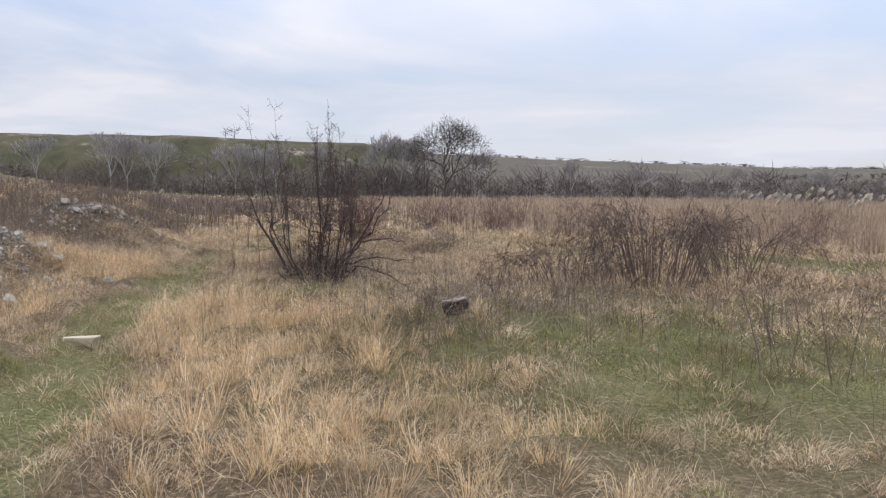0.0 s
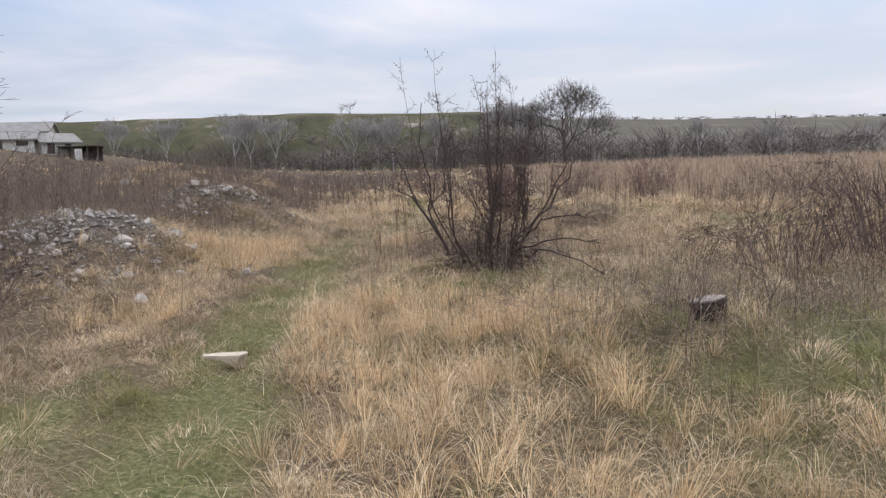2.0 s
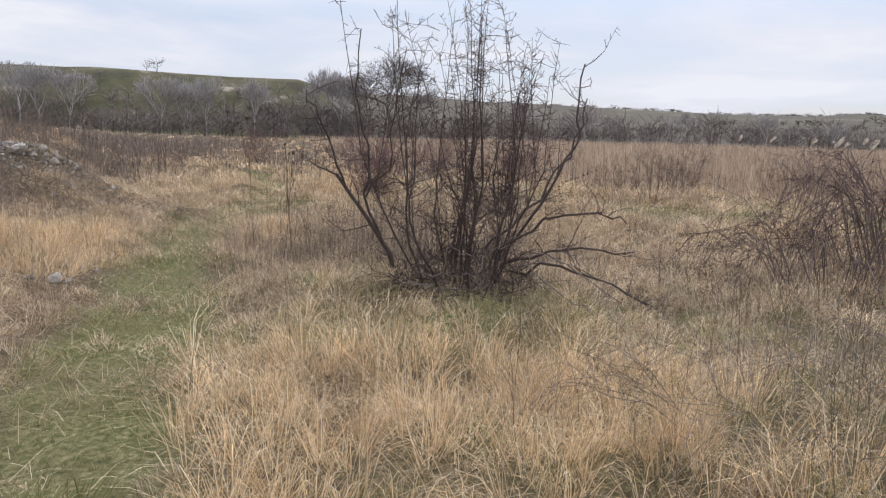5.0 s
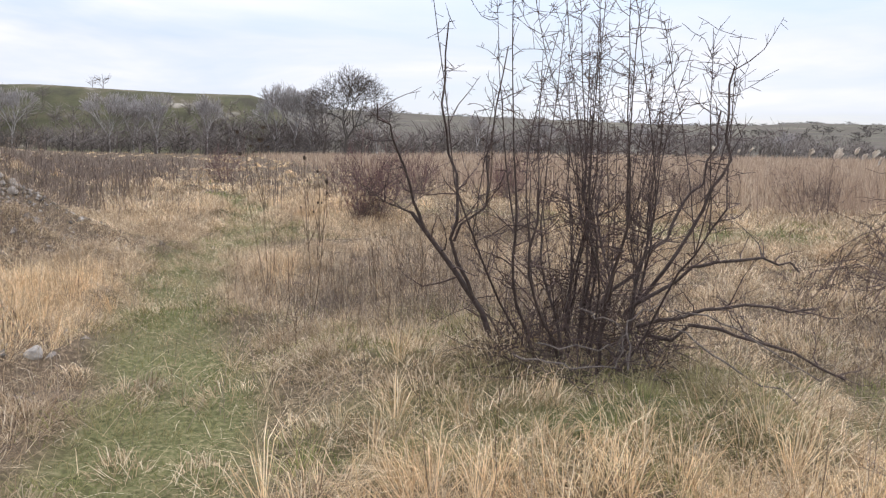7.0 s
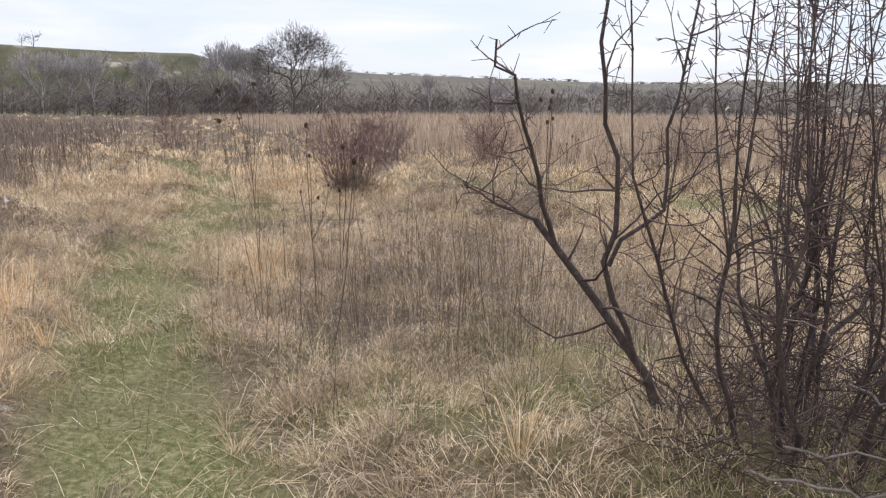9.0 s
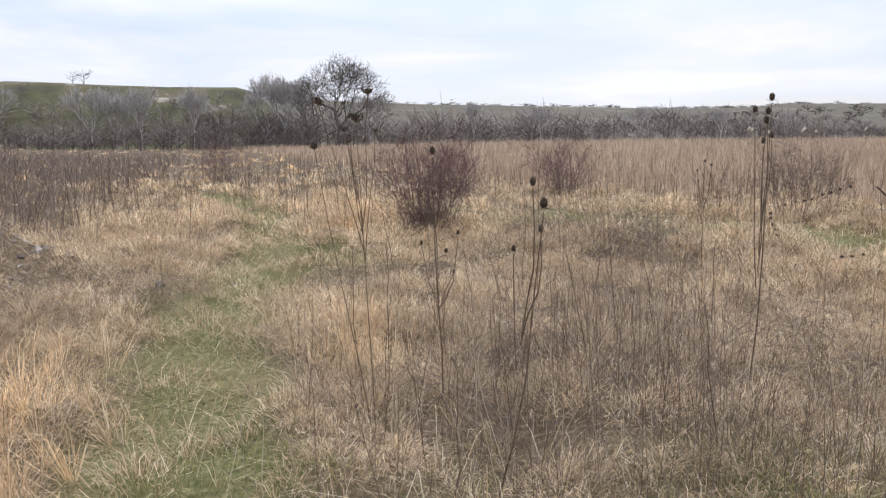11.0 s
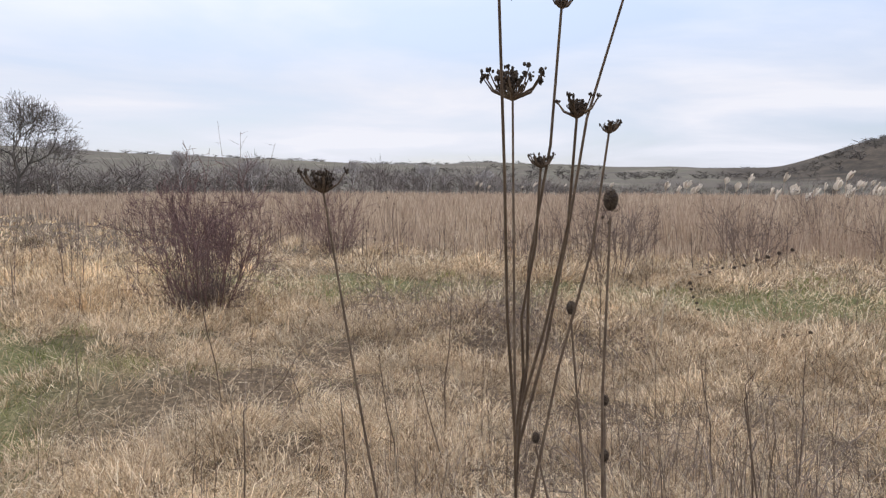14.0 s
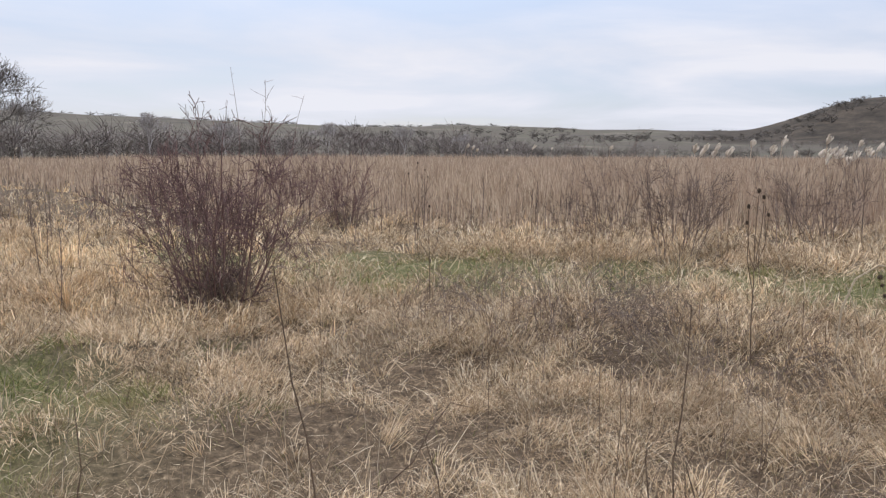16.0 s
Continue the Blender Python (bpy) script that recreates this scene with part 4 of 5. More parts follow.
for bx, by, ta in ((2.75, 8.3, 1.15), (3.05, 8.5, 0.9), (3.3, 8.1, 0.8), (-0.3, 8.9, 0.7), (0.4, 9.6, 0.6)):
    shrub("thorny_sapling", "thin brown sapling with sparse side twigs", bx, by, 2, SAPLING, 0.3, ta, BROWN_TWIG, BROWN_TWIG, 0.008, foot=0.08, lean=0.3, thin=0.0018, group="thin saplings")


# ---- grasses ----
def far_from(x, y, cx, cy, r):
    return 1 - np.exp(-(((x - cx) ** 2 + (y - cy) ** 2) / r ** 2) ** 2)


def reed_zone(x, y):
    return ease(0, 2.5, (y - 31.5) + 0.95 * (x - 2) + 2.5 * (fbm(x * 0.3, y * 0.3) - 0.5)) * ease(0.5, 6.5, x + 0.18 * (y - 30)) * (0.45 + 0.55 * ease(0.38, 0.55, fbm(x * 0.6 + 17, y * 0.6)))


def brush_zone(x, y):
    return ease(0, 2.5, -x - 6.6 - 0.10 * np.maximum(y - 20, 0) * 1.0 + 1.2 * (fbm(x * 0.5, y * 0.5) - 0.5)) * ease(6, 9, y)


def weed_zone(x, y):
    return np.clip(0.9 * blob(x, y, -2.6, 17.2, 1.5, 2.0) + 0.6 * blob(x, y, -2.3, 15.8, 1.3, 1.0) + 0.9 * blob(x, y, -0.4, 22.5, 1.2, 0.7) + 0.8 * blob(x, y, 1.6, 14.0, 1.6, 1.6) + 0.7 * blob(x, y, 0.3, 10.2, 1.6, 1.0) + 1.5 * blob(x, y, -2.6, 25.2, 0.6, 0.4) + 0.35 * blob(x, y, 3.0, 9.5, 2.5, 2.5) + 0.9 * blob(x, y, 4.3, 25.6, 1.2, 0.6) + 0.6 * blob(x, y, -1.8, 13.8, 0.9, 0.6) + 0.9 * brush_zone(x, y) + 0.25 * ease(26, 34, y), 0, 1) * (1 - track_mask(x, y))


def open_meadow(x, y):
    return (1 - 0.5 * green_mask(x, y)) * (1 - 0.6 * track_mask(x, y)) * (1 - 0.85 * reed_zone(x, y)) * (1 - 0.5 * brush_zone(x, y)) * (1 - 0.75 * gravel_mask(x, y)) * (1 - 0.85 * lane_mask(x, y)) * (1 - 0.65 * blob(x, y, -0.5, 10.3, 1.4, 1.0)) * cover(x, y)


x, y = scatter(120000, open_meadow)
s = size_for(x, y)
h = rnd.uniform(0.06, 0.20, len(x)) * (0.6 + 0.9 * fbm(x * 0.8, y * 0.8)) * (1 - 0.5 * green_mask(x, y)) * np.clip(0.75 + 0.25 * s, 1, 2)
tagged(blades("dry_grass", x, y, height(x, y) - 0.01, h, 0.0040 * s, np.abs(rnd.normal(0.8, 0.4, len(x))), STRAW, 0.7), "matted dry straw-coloured grass covering the meadow", "grass")
x, y = scatter(80000, lambda x, y: (1 - 0.6 * green_mask(x, y)) * (1 - 0.5 * reed_zone(x, y)) * (1 - 0.75 * gravel_mask(x, y)) * cover(x, y), spread=30)
s = size_for(x, y)
z = height(x, y) + rnd.uniform(0.0, 0.09, len(x)) * (0.5 + fbm(x * 2, y * 2))
tagged(blades("thatch", x, y, z, rnd.uniform(0.15, 0.45, len(x)), 0.0040 * s, rnd.uniform(1.0, 1.55, len(x)), STRAW, 0.35), "flattened dead grass lying in the meadow", "grass")
END = (-8.0, 5.0, 18.5, 27.5)      # the meadow in front of the end of the walk
x, y = scatter(26000, lambda x, y: (1 - 0.6 * green_mask(x, y)) * (0.35 + 0.65 * cover(x, y)), field=END)
s = size_for(x, y)
z = height(x, y) + rnd.uniform(0.0, 0.10, len(x)) * (0.5 + fbm(x * 2, y * 2))
tagged(blades("matted_grass", x, y, z, rnd.uniform(0.10, 0.34, len(x)), 0.0042 * s, rnd.uniform(0.8, 1.55, len(x)), STRAW, 0.5), "matted bleached grass in the open meadow", "grass")
tufts("meadow_mops", "drooping bleached grass tufts in the open meadow", 900, lambda x, y: open_meadow(x, y) * ease(0.34, 0.55, fbm(x * 0.9 + 50, y * 0.9)), 80, 0.10, 0.14, 0.32, 0.0036, 1.05, 0.9, STRAW, field=END)
domes("grass_hummocks", "rounded hummocks of bleached matted grass", 5200, lambda x, y: open_meadow(x, y) * (1 - 0.8 * tall_mask(x, y)) * (0.25 + 0.75 * ease(0.36, 0.56, fbm(x * 0.8 + 15, y * 0.8))), 165, 0.12, 0.30, 0.65, 0.125, 0.0042, STRAW, 24)
domes("meadow_hummocks", "hummocks of combed dead grass in the open meadow", 1500, lambda x, y: open_meadow(x, y) * (0.4 + 0.6 * ease(0.36, 0.56, fbm(x * 0.8 + 15, y * 0.8))), 170, 0.14, 0.34, 0.65, 0.13, 0.0042, STRAW, field=END)
domes("green_hummocks", "low mounds of half-green grass", 2600, lambda x, y: green_mask(x, y) * (1 - 0.9 * track_mask(x, y)) * (1 - 0.8 * lane_mask(x, y)), 110, 0.12, 0.28, 0.45, 0.13, 0.0046, GREEN, 20)
tufts("straw_tussocks", "bleached tussocks of bent dead grass", 11000, lambda x, y: 0.8 * open_meadow(x, y) * ease(0.38, 0.58, fbm(x * 1.1 + 5, y * 1.1)), 26, 0.055, 0.10, 0.30, 0.0036, 0.85, 0.8, STRAW)
tufts("grass_mops", "shaggy mops of drooping bleached grass", 3400, lambda x, y: 0.8 * open_meadow(x, y) * ease(0.40, 0.6, fbm(x * 0.9 + 50, y * 0.9)) * (1 - tall_mask(x, y)), 90, 0.10, 0.15, 0.32, 0.0034, 1.05, 0.9, STRAW, 26)
x, y = scatter(190000, lambda x, y: np.clip(green_mask(x, y) * 0.85 + 0.09, 0, 1) * (1 - reed_zone(x, y)), spread=34)
s = size_for(x, y)
tagged(blades("green_grass", x, y, height(x, y) - 0.01, rnd.uniform(0.04, 0.12, len(x)) * np.clip(0.8 + 0.2 * s, 1, 1.8), 0.005 * s, np.abs(rnd.normal(0.6, 0.4, len(x))), GREEN, 0.6), "short fresh green grass along the track", "grass")
tufts("tall_dry_grass", "tufts of tall tan dead grass", 21000, lambda x, y: tall_mask(x, y) * 0.95, 34, 0.06, 0.24, 0.56, 0.0040, 0.62, 0.85, TAN)
tufts("meadow_grass", "pale dead grass in the wide meadow", 14000, lambda x, y: ease(24, 31, y + 0.6 * np.abs(x + 5)) * ease(17, 22, y) * (1 - 0.8 * green_mask(x, y)) * (1 - reed_zone(x, y)) * (1 - 0.5 * brush_zone(x, y)) * (0.2 + 0.8 * ease(0.40, 0.62, fbm(x * 0.35 + 9, y * 0.35))), 18, 0.08, 0.13, 0.42, 0.0046, 0.6, 0.7, TAN, 125)
x, y = scatter(270000, lambda x, y: reed_zone(x, y), spread=120, nearest=9)
s = size_for(x, y)
h = rnd.uniform(0.38, 0.88, len(x)) * (0.6 + 0.7 * fbm(x * 0.5, y * 0.5)) * (0.45 + 0.55 * ease(0, 7, (y - 31.5) + 0.95 * (x - 2))) * (1 + 0.45 * ease(7, 11, x))
tagged(blades("reeds", x, y, height(x, y) - 0.02, h, 0.006 * s, np.abs(rnd.normal(0.08, 0.12, len(x))), REED, 0.2), "dense field of pale dead reeds", "reeds")
x, y = scatter(120000, lambda x, y: np.clip(weed_zone(x, y) + 0.10 * ease(0.5, 0.62, fbm(x * 0.9 + 21, y * 0.9)), 0, 1), spread=70)
s = size_for(x, y)
h = rnd.uniform(0.2, 0.6, len(x)) * (0.7 + 0.6 * fbm(x * 0.8, y * 0.8)) * (1 + 0.7 * brush_zone(x, y))
tagged(blades("grey_weeds", x, y, height(x, y) - 0.02, h, 0.0034 * s, np.abs(rnd.normal(0.4, 0.35, len(x))), GREY_WEED, 0.3), "grey-brown withered weeds", "weeds")


def stalks(name, label, n, keep, lo, hi, radius, mat, branches=3, spread=40, lean=0.14):
    """Stiff withered weed stems with a few side shoots, as one mesh."""
    x, y = scatter(n, keep, spread=spread)
    m = len(x)
    h = rnd.uniform(lo, hi, m)
    a, t = rnd.uniform(0, 6.28, m), np.abs(rnd.normal(0, lean, m))
    d = np.c_[np.cos(a) * np.sin(t), np.sin(a) * np.sin(t), np.cos(t)]
    root = np.c_[x, y, height(x, y) - 0.03]
    f = np.linspace(0, 1, 4)
    main = root[:, None] + d[:, None] * (h[:, None] * f)[..., None] + rnd.normal(0, 0.012, (m, 4, 3)) * f[:, None]
    lines, radii = [main], [np.outer(radius * np.clip(size_for(x, y), 1, 3), [1, 0.85, 0.7, 0.4])]
    for _ in range(branches):
        g = rnd.uniform(0.35, 0.9, m)
        b = root + d * (h * g)[:, None]
        a2 = rnd.uniform(0, 6.28, m)
        e = np.c_[np.cos(a2) * 0.5, np.sin(a2) * 0.5, rnd.uniform(0.5, 1.1, m)] * (h * rnd.uniform(0.12, 0.3, m))[:, None]
        lines.append(b[:, None] + e[:, None] * f[:, None] + rnd.normal(0, 0.006, (m, 4, 3)) * f[:, None])
        radii.append(np.outer(0.6 * radius * np.clip(size_for(x, y), 1, 3), [1, 0.8, 0.6, 0.35]))
    v, q = tubes(np.concatenate(lines), np.concatenate(radii), 3)
    return tagged(mesh_object(name, v, [q], mat), label, "weeds", kind="stuff")


stalks("weed_stalks", "stiff dark stalks of withered weeds", 5200, lambda x, y: np.clip(0.05 + weed_zone(x, y), 0, 1) * (1 - track_mask(x, y)) * (1 - lane_mask(x, y)), 0.3, 0.85, 0.0022, STALK)
stalks("brush_stalks", "grey-brown stems of withered tall weeds", 9000, lambda x, y: brush_zone(x, y), 0.45, 1.05, 0.0032, GREY_WEED, 3, 60, 0.22)
stalks("meadow_stalks", "thin dark weed stems over the far meadow", 4200, lambda x, y: ease(22, 30, y) * 0.5 * (1 - lane_mask(x, y)), 0.6, 1.15, 0.0028, BROWN_TWIG, 3, 70, 0.1)
stalks("pale_stalks", "bent pale grass stems", 3000, lambda x, y: 0.35 * (1 - track_mask(x, y)), 0.25, 0.7, 0.0016, PALE_STALK, 1, 20, 0.6)


stalks("lying_stalks", "fallen pale stalks tangled over dark litter", 11000, lambda x, y: np.clip(blob(x, y, -0.2, 10.2, 1.5, 1.1) + 0.6 * blob(x, y, -2.6, 17.0, 1.5, 1.6) + 0.5 * blob(x, y, -0.6, 13.2, 1.0, 0.5), 0, 1), 0.35, 0.9, 0.0020, PALE_STALK, 1, 16, 1.5)


def reed_plumes(n, keep, lo, hi, nearest=12, spread=80):
    x, y = scatter(n, keep, spread=spread, nearest=nearest)
    m = len(x)
    h = rnd.uniform(lo, hi, m)
    root = np.c_[x, y, height(x, y)]
    a = rnd.uniform(-0.4, 0.9, m)
    top = root + np.c_[0.10 * h, 0 * h, h]
    s = np.clip(size_for(x, y), 1, 4)
    v, q = tubes(np.stack([root, (root + top) / 2 - np.c_[0.02 * h, 0 * h, 0 * h], top], 1), np.outer(0.0025 * s, [1, 0.9, 0.6]), 3)
    f = np.linspace(0, 1, 5)
    tip = top[:, None] + np.stack([np.outer(0.10 * np.cos(a) + 0.08, f), np.outer(0.06 * np.sin(a), f), np.outer(np.full(m, 0.25), f) - 0.06 * f ** 2], -1)
    pv, pq = [], []
    base = len(v)
    strands = 9
    lines = tip[:, None] + rnd.normal(0, 0.035, (m, strands, 1, 3)) * np.array([0, 0.7, 1, 1, 0.8])[:, None] + rnd.normal(0, 0.01, (m, strands, 5, 3))
    w = np.tile(np.array([0.004, 0.012, 0.013, 0.009, 0.003]), (m * strands, 1)) * np.repeat(np.clip(s, 1, 2.2), strands)[:, None]
    pv, pq = tubes(lines.reshape(-1, 5, 3), w, 3)
    tagged(mesh_object("reed_culms", v, [q], REED), "tall reed stems carrying plumes", "reeds", kind="stuff")
    tagged(mesh_object("reed_plumes", pv, [pq], PLUME, smooth=True), "feathery pale reed plumes", "reeds", kind="stuff")


reed_plumes(2600, lambda x, y: reed_zone(x, y) * (0.025 + 0.8 * ease(9, 11.5, x) * (y < 34)), 1.25, 1.7)


# ---- teasels and wild carrots ----
def bead(r, stretch=1.0, rough=0.25, seg=7):
    bm = bmesh.new()
    bmesh.ops.create_uvsphere(bm, u_segments=seg, v_segments=max(5, seg - 2), radius=r)
    for v in bm.verts:
        v.co *= 1 + rnd.uniform(-rough, rough) * 0.5
        v.co.z *= stretch
    return bm


def stem_between(parent, points, r0, r1, mat, name="stalk", sides=6):
    points = np.array(points, float)
    v, q = tubes(points[None], np.linspace(r0, r1, len(points))[None], sides)
    return mesh_object(name, v, [q], mat, parent, smooth=True)


def teasel_head(parent, at, size, lean_to=(0, 0, 1)):
    """A spiny egg-shaped head with a ring of curved bracts."""
    bm = bead(size * 0.42, 1.45, 0.12, 12)
    place = Matrix.Translation(at) @ Vector(lean_to).to_track_quat("Z", "Y").to_matrix().to_4x4()
    bmesh.ops.transform(bm, matrix=place, verts=bm.verts)
    head = part("head", bm, SEED, parent, "dark spiny seed head")
    spikes = []
    for _ in range(90):
        u = rnd.normal(0, 1, 3)
        u /= np.linalg.norm(u)
        p = np.array([u[0], u[1], u[2] * 1.45]) * size * 0.40
        spikes.append([p, p * 1.10 + [0, 0, 0.02 * size], p * 1.2 + [0, 0, 0.07 * size]])
    v, q = tubes(np.array(spikes), np.tile([0.012 * size, 0.008 * size, 0.003 * size], (90, 1)), 3)
    v = np.array([place @ Vector(p) for p in v])
    mesh_object("spines", v, [q], STALK, head)
    ring = []
    for k in range(8):
        a = 2 * math.pi * k / 8 + rnd.uniform(-0.2, 0.2)
        r = size * rnd.uniform(0.6, 1.0)
        ring.append([[0, 0, -0.58 * size], [0.6 * r * math.cos(a), 0.6 * r * math.sin(a), -0.62 * size], [r * math.cos(a), r * math.sin(a), -0.35 * size + rnd.uniform(-0.1, 0.2) * size]])
    v, q = tubes(np.array(ring), np.tile([0.03 * size, 0.022 * size, 0.006 * size], (8, 1)), 4)
    v = np.array([place @ Vector(p) for p in v])
    mesh_object("bracts", v, [q], STALK, head)


def teasel(x, y, heads, label="dead brown teasel with spiny seed heads"):
    """heads: (dx, dy, z, size), the first on the main stalk, the rest on side stalks."""
    root = thing("teasel", label, "teasel", x, y, z=0, group="teasels beside the track")
    mx, my, mz, _ = heads[0]
    for k, (dx, dy, z, size) in enumerate(heads):
        f = 0.0 if k == 0 else rnd.uniform(0.35, 0.6)
        start = np.array([mx * f, my * f, mz * f - (0.05 if k == 0 else 0)])
        end = np.array([dx, dy, z - size * 0.6])
        mid = (start + end) / 2 + np.array([(dx - start[0]) * 0.22, (dy - start[1]) * 0.22, 0]) + rnd.normal(0, 0.008, 3)
        pts = [start, start * 0.45 + mid * 0.55 + rnd.normal(0, 0.005, 3), mid, mid * 0.5 + end * 0.5 + rnd.normal(0, 0.005, 3), end]
        stem_between(root, pts, 0.005 if k == 0 else 0.0033, 0.0024, STALK)
        teasel_head(root, (dx, dy, z), 0.6 * size)
    return root


def umbel(parent, at, size, cupped=0.95):
    """A dried umbel: rays fanning up from one point, a clump of seeds on each."""
    size, hub = 0.86 * size, np.array(at, float)
    rays, ends = [], []
    for k in range(34):
        outer = k >= 22
        a = rnd.uniform(0, 6.28)
        r = size * (rnd.uniform(0.85, 1.3) if outer else 0.52 * math.sqrt(rnd.random()))
        top = hub + [r * math.cos(a), r * math.sin(a), size * cupped * (rnd.uniform(0.75, 1.25) if outer else rnd.uniform(0.35, 0.95))]
        rays.append([hub, hub * 0.5 + top * 0.5 + [0.16 * r * math.cos(a), 0.16 * r * math.sin(a), -0.10 * size], top])
        ends.append((top, outer))
    v, q = tubes(np.array(rays), np.tile([0.0020, 0.0014, 0.0009], (34, 1)), 4)
    fan = tagged(mesh_object("umbel", v, [q], STALK, parent), kind="stuff")
    bm = bmesh.new()
    for e, outer in ends:
        for _ in range(7):
            t = bead(size * rnd.uniform(0.03, 0.07), rnd.uniform(0.8, 2.0), 0.5, 6)
            bmesh.ops.translate(t, vec=Vector(e) + Vector(rnd.normal(0, size * (0.07 if outer else 0.11), 3)), verts=t.verts)
            me = bpy.data.meshes.new("tmp")
            t.to_mesh(me)
            t.free()
            bm.from_mesh(me)
            bpy.data.meshes.remove(me)
    tagged(part("seed_mass", bm, SEED, fan, "clumps of dark dried seeds"), kind="stuff")


def wild_carrot(x, y, heads, label="withered wild carrot with dark cupped seed umbels"):
    root = thing("wild_carrot", label, "weed", x, y, z=0, group="wild carrots beside the track")
    mx, my, mz, _ = heads[0]
    for k, (dx, dy, z, size) in enumerate(heads):
        f = 0.0 if k == 0 else rnd.uniform(0.55, 0.72)
        start = np.array([mx * f, my * f, mz * f - (0.05 if k == 0 else 0)])
        end = np.array([dx, dy, z])
        pts = [start + (end - start) * g + rnd.normal(0, 0.006, 3) * (0 < g < 1) for g in (0, 0.25, 0.5, 0.75, 1)]
        stem_between(root, pts, 0.0036 if k == 0 else 0.0026, 0.0016, STALK)
        umbel(root, (dx, dy, z), size)
    return root


wild_carrot(-4.14, 16.72, [(-0.065, -0.04, 1.65, 0.046), (-0.255, -0.28, 1.73, 0.034), (-0.017, -0.22, 1.78, 0.034), (-0.138, -0.27, 1.605, 0.024), (-0.137, -0.238, 1.735, 0.013), (0.02, -0.15, 1.60, 0.016), (-0.12, -0.18, 1.55, 0.016)])
wild_carrot(-4.15, 16.80, [(-0.265, 0.083, 1.515, 0.034)], "single withered wild carrot with a dark umbel")
teasel(-3.72, 17.02, [(-0.057, -0.08, 1.50, 0.06), (-0.03, 0.07, 1.26, 0.042), (0.03, 0.02, 0.93, 0.04), (0.12, 0.12, 1.02, 0.035), (-0.1, 0.1, 0.97, 0.035), (0.06, -0.06, 0.82, 0.03)])
teasel(-3.72, 15.75, [(0.158, -0.193, 1.318, 0.06), (0.081, -0.305, 1.409, 0.045), (0.158, -0.155, 1.214, 0.042), (0.083, -0.02, 1.12, 0.036)])
teasel(-1.9, 16.85, [(0.08, 0.0, 1.777, 0.06), (-0.01, 0.02, 1.71, 0.055), (0.09, 0.05, 1.70, 0.06), (0.07, 0.03, 1.648, 0.06), (0.05, 0.02, 1.53, 0.05), (0.09, 0.0, 1.56, 0.045)])
teasel(0.15, 21.35, [(0.0, 0.0, 1.25, 0.05), (0.10, 0.03, 1.20, 0.045), (-0.08, 0.02, 1.14, 0.045), (0.05, -0.05, 1.08, 0.04), (-0.05, 0.05, 1.02, 0.04)])
teasel(-1.2, 23.6, [(0.0, 0.0, 1.05, 0.035), (0.1, 0.0, 0.95, 0.03), (-0.1, 0.05, 0.9, 0.03)])
teasel(1.0, 27.5, [(0.0, 0.0, 1.35, 0.045), (0.12, 0.0, 1.25, 0.04), (-0.12, 0.05, 1.2, 0.04), (0.2, 0.05, 1.15, 0.04)])
for x0, y0, tall, lx, ly in ((-3.61, 20.44, 1.08, -0.15, 0.06), (-3.55, 20.4, 0.55, 0.38, -0.16), (-2.02, 19.19, 0.68, 0.05, -0.08), (-3.19, 20.22, 0.42, -0.08, 0.04), (-4.35, 21.18, 0.6, 0, 0), (-4.15, 18.2, 0.93, -0.01, 0), (-3.96, 17.9, 0.94, 0.01, 0), (-2.42, 17.6, 0.74, -0.05, 0.04),
                             (-2.51, 19.73, 1.0, 0.04, -0.02), (-3.06, 19.22, 0.72, -0.10, 0.05), (-1.51, 18.23, 0.4, 0.0, 0.0), (-1.47, 18.11, 0.78, 0.01, -0.01), (-2.76, 19.23, 0.63, -0.16, 0.10), (-2.7, 17.3, 0.9, -0.2, 0), (-1.8, 18.3, 0.7, -0.15, 0), (-3.9, 15.6, 0.7, 0.0, 0), (-2.6, 15.9, 0.8, -0.1, 0)):
    root = thing("dry_stem", "single dark dry weed stem with short side shoots", "weed", x0, y0, group="single dry stems")
    line = [np.array([lx * g, ly * g, tall * g - 0.04]) + rnd.normal(0, 0.008, 3) * (0 < g < 1) for g in np.linspace(0, 1, 6)]
    stem_between(root, line, 0.0045, 0.002, STALK)
    for k in (2, 3, 4, 5):
        e = line[k] + rnd.normal(0, 0.03, 3) + [0, 0, 0.04]
        stem_between(root, [line[k], (line[k] + e) / 2, e], 0.002, 0.001, STALK, "shoot", 4)
# a bent pale stem that droops over dark seed pods
droop = thing("drooping_stem", "pale bent grass stem drooping under rows of dark pods", "weed", 0.45, 20.9)
stem_between(droop, [(0, 0, -0.05), (0.02, -0.02, 0.40), (0.06, -0.08, 0.62), (0.14, -0.19, 0.72), (0.24, -0.32, 0.71)], 0.009, 0.004, PALE_STALK)
stem_between(droop, [(0.03, -0.03, 0.58), (0.09, -0.10, 0.36), (0.14, -0.17, 0.14)], 0.005, 0.003, PALE_STALK)
for p, q, count in (((0.18, -0.24, 0.69), (0.62, -0.86, 0.96), 9), ((0.16, -0.20, 0.66), (0.20, -0.26, 0.40), 5), ((0.30, -0.42, 0.08), (0.72, -1.02, 0.27), 8)):
    p, q = np.array(p), np.array(q)
    stem_between(droop, [p + (q - p) * g + rnd.normal(0, 0.012, 3) for g in np.linspace(0, 1, 5)], 0.0022, 0.0012, STALK, "sprig", 4)
    for g in np.linspace(0.06, 1, count):
        bm = bead(rnd.uniform(0.012, 0.019), 0.8, 0.5, 8)
        bmesh.ops.translate(bm, vec=Vector(p + (q - p) * g + rnd.normal(0, 0.01, 3)), verts=bm.verts)
        part("pod", bm, SEED, droop)


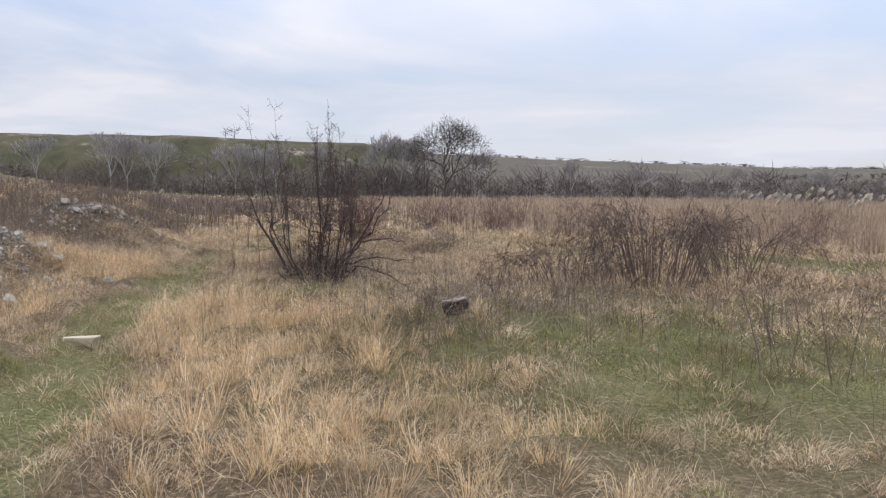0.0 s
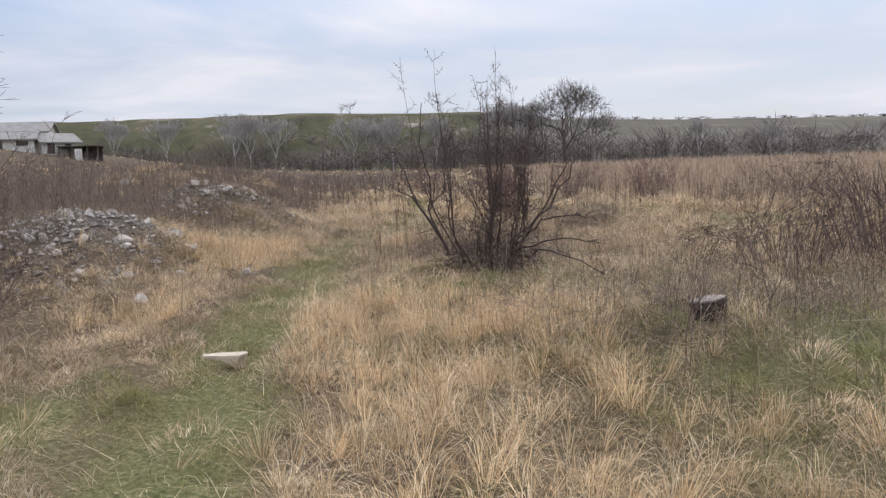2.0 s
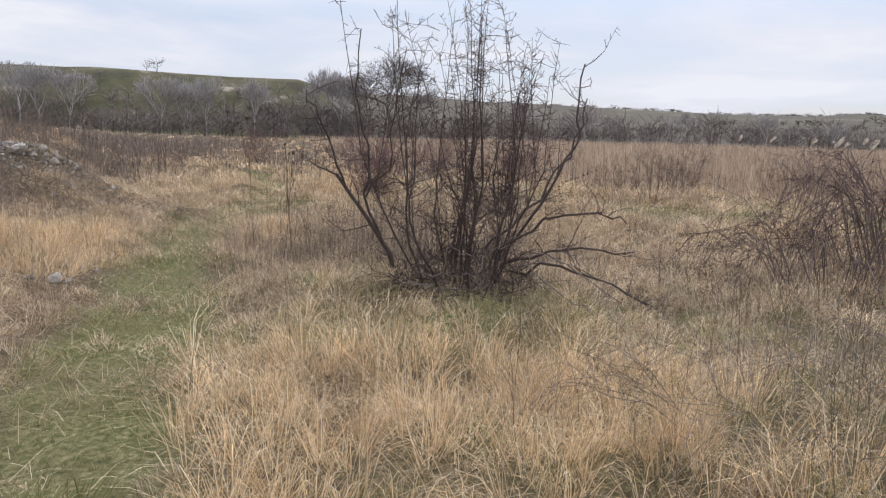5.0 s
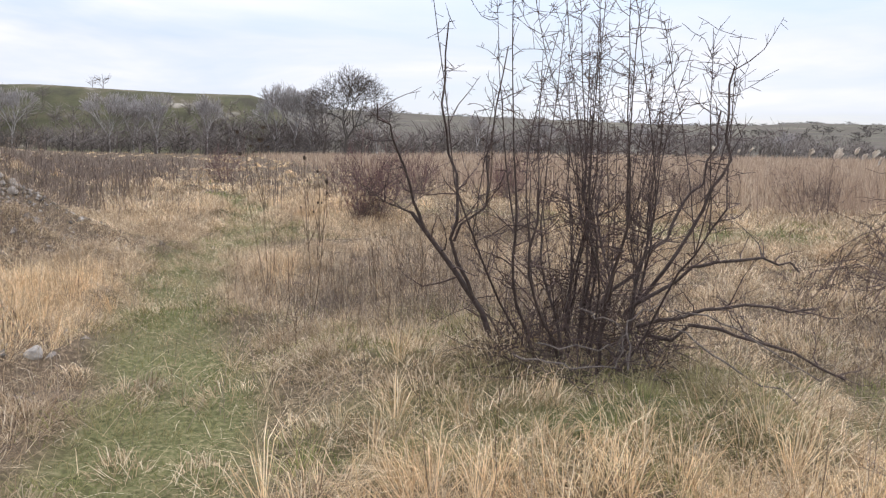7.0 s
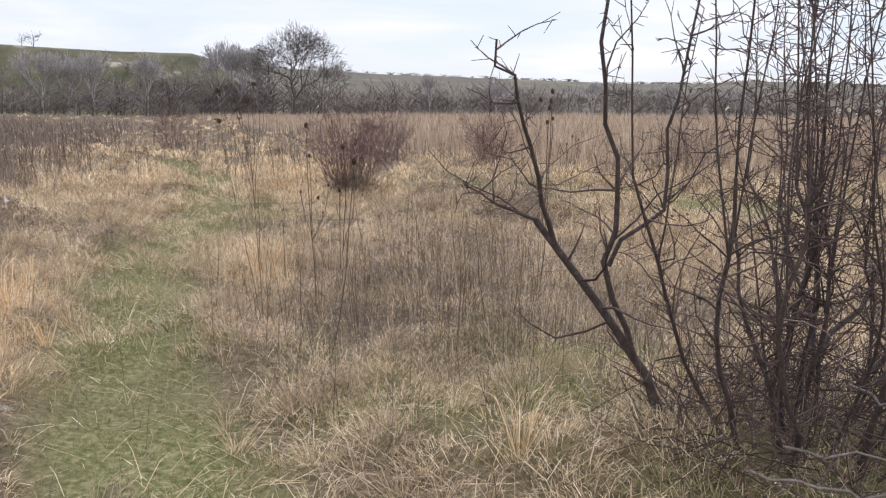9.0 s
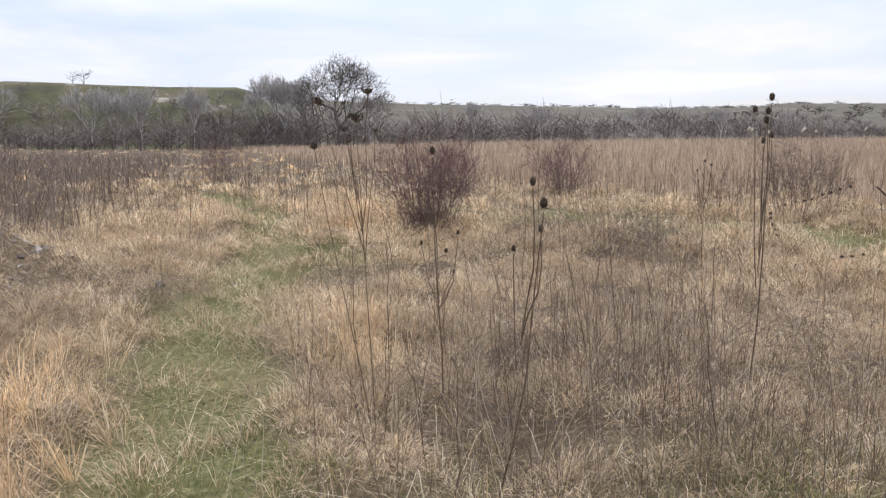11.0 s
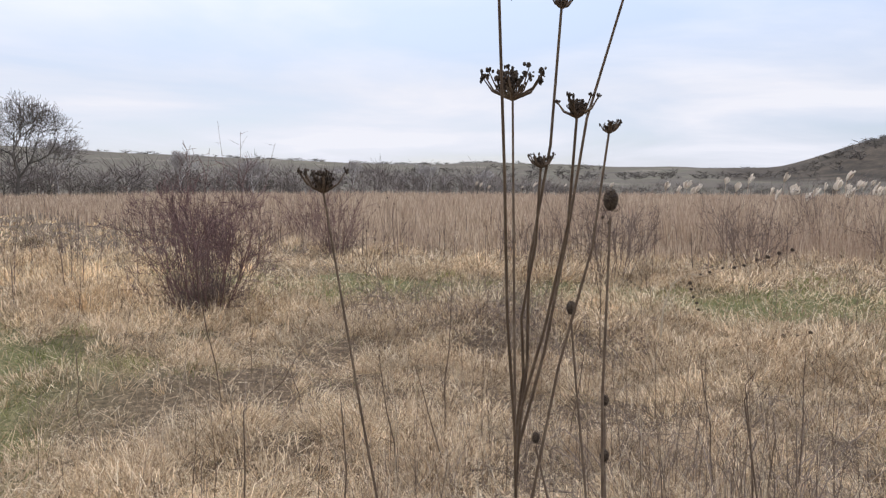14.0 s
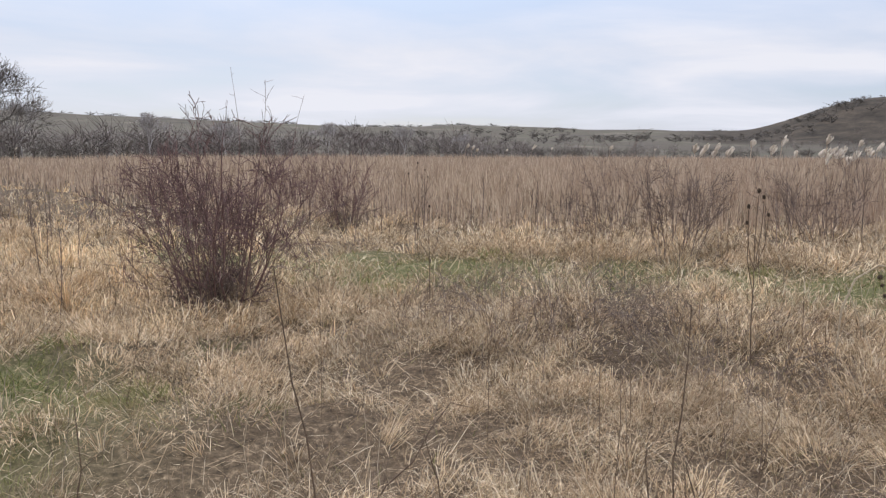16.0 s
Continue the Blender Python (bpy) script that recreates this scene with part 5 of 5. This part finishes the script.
# ---- stones, rubble, slab, charred block ----
def rock(r, seed_n, squash=0.7):
    bm = bmesh.new()
    bmesh.ops.create_icosphere(bm, subdivisions=2, radius=r)
    g = np.random.default_rng(seed_n)
    cuts = [(Vector(g.normal(0, 1, 3)).normalized(), g.uniform(0.38, 0.8) * r) for _ in range(13)]
    for v in bm.verts:
        for nrm, dist in cuts:
            over_by = v.co.dot(nrm) - dist
            if over_by > 0:
                v.co -= nrm * over_by
        v.co *= 1 + g.uniform(-0.03, 0.03)
        v.co.z *= squash
    return bm


def stone(x, y, r, seed_n, z=None, label="pale broken limestone lump on the ground", group="rubble stones"):
    r *= 0.85
    bm = rock(r, seed_n, rnd.uniform(0.7, 1.0))
    me = bpy.data.meshes.new("stone")
    bm.to_mesh(me)
    bm.free()
    me.materials.append(STONE)
    ob = tagged(new("stone", me), label, "stone", group)
    ob.location = (x, y, (float(height(x, y)) if z is None else z) + r * 0.3)
    ob.rotation_euler = (rnd.uniform(-0.3, 0.3), rnd.uniform(-0.3, 0.3), rnd.uniform(0, 6.28))
    return ob


for k, (sx, sy, sr) in enumerate(((-7.28, 14.03, 0.17), (-7.15, 13.85, 0.12), (-6.14, 12.29, 0.15), (-6.99, 14.96, 0.19), (-6.65, 14.8, 0.16), (-8.2, 15.3, 0.12), (-8.5, 14.6, 0.10), (-8.0, 13.4, 0.13), (-7.3, 12.9, 0.11), (-7.9, 15.9, 0.13),
                                  (-6.8, 13.2, 0.09), (-7.6, 14.9, 0.08), (-8.36, 20.4, 0.20), (-8.8, 20.2, 0.17), (-9.2, 20.6, 0.22), (-8.0, 20.9, 0.13), (-9.6, 21.3, 0.16), (-8.6, 21.4, 0.14), (-5.63, 14.41, 0.10), (-13.0, 27.0, 0.3), (-14.2, 28.0, 0.25), (-16.5, 30.5, 0.3), (-11.0, 22.0, 0.2))):
    stone(sx, sy, sr, 100 + k)
for k in range(34):
    heap = (-7.7, 14.2, 0.75, 0.8) if k < 22 else (-8.7, 20.4, 0.8, 0.5)
    stone(rnd.normal(heap[0], heap[2]), rnd.normal(heap[1], heap[3]), rnd.uniform(0.05, 0.12), 300 + k, label="small pale broken stone on the rubble heap")
n = 2800
gx2, gy2 = np.r_[rnd.normal(-8.0, 0.95, n // 2), rnd.normal(-8.9, 0.9, n - n // 2)], np.r_[rnd.normal(14.4, 1.0, n // 2), rnd.normal(20.8, 0.7, n - n // 2)]
gr = rnd.uniform(0.012, 0.05, n) * rnd.uniform(0.5, 1.5, n)
octa = np.array([(1, 0, 0), (0, 1, 0), (-1, 0, 0), (0, -1, 0), (0, 0, 0.8), (0, 0, -0.8)])
pv = (np.c_[gx2, gy2, height(gx2, gy2)][:, None] + (octa + rnd.normal(0, 0.25, (n, 6, 3))) * gr[:, None, None]).reshape(-1, 3)
tri = np.array([(0, 1, 4), (1, 2, 4), (2, 3, 4), (3, 0, 4), (1, 0, 5), (2, 1, 5), (3, 2, 5), (0, 3, 5)])
tagged(mesh_object("rubble_gravel", pv, [(np.arange(n)[:, None, None] * 6 + tri).reshape(-1, 3)], GRAVEL), "loose grey gravel and stone chips on the rubble heaps", "gravel", kind="stuff")

slab = thing("plaster_slab", "pale wedge-shaped broken slab lying on the track", "slab", -3.95, 9.72, z=float(height(-3.95, 9.72)) + 0.05, rz=radians(-4))
slab.scale = (0.86, 0.86, 0.86)
bm = bmesh.new()
top = [(-0.27, -0.04, 0.075), (-0.10, -0.07, 0.085), (0.18, -0.08, 0.10), (0.21, 0.02, 0.105), (0.17, 0.10, 0.10), (-0.12, 0.08, 0.085), (-0.27, 0.03, 0.078)]
low = [(-0.26, -0.04, 0.05), (-0.02, -0.07, 0.045), (0.10, -0.06, -0.04), (0.16, 0.02, -0.06), (0.13, 0.08, -0.04), (-0.05, 0.07, 0.04), (-0.26, 0.03, 0.05)]
a, b = [bm.verts.new(p) for p in top], [bm.verts.new(p) for p in low]
bm.faces.new(a)
bm.faces.new(b[::-1])
for k in range(7):
    bm.faces.new([b[k], b[(k + 1) % 7], a[(k + 1) % 7], a[k]])
bmesh.ops.bevel(bm, geom=bm.edges[:], offset=0.008, segments=2, affect="EDGES")
part("slab_body", bm, PLASTER, slab)

block = thing("charred_stump", "charred block of wood with a pale weathered top", "stump", 0.02, 9.78, z=float(height(0.02, 9.78)) - 0.02, rz=radians(12))
block.rotation_euler = (radians(-2), radians(-9), radians(12))
block.scale = (0.9, 0.9, 0.9)
bm = bmesh.new()
rings_b = []
for z, r in ((-0.10, 0.08), (0.0, 0.11), (0.10, 0.145), (0.165, 0.165), (0.185, 0.158)):
    rings_b.append([bm.verts.new(((r * 1.05 + rnd.uniform(-0.015, 0.015)) * math.cos(2 * math.pi * k / 14), (r * 0.8 + rnd.uniform(-0.015, 0.015)) * math.sin(2 * math.pi * k / 14), z + rnd.uniform(-0.01, 0.01))) for k in range(14)])
for r0, r1 in zip(rings_b[:-1], rings_b[1:]):
    for k in range(14):
        bm.faces.new([r0[k], r0[(k + 1) % 14], r1[(k + 1) % 14], r1[k]])
bm.faces.new(rings_b[-1])
part("trunk_block", bm, CHAR, block)
bm = bmesh.new()
bmesh.ops.create_circle(bm, cap_ends=True, segments=16, radius=0.153)
for v in bm.verts:
    v.co = Vector((v.co.x * 1.02, v.co.y * 0.78, 0.19 + rnd.uniform(-0.004, 0.004)))
ext = bmesh.ops.extrude_face_region(bm, geom=bm.faces[:])
for v in [e for e in ext["geom"] if isinstance(e, bmesh.types.BMVert)]:
    v.co.z += 0.014
part("cut_face", bm, CUT_WOOD, block, "pale weathered cut face")
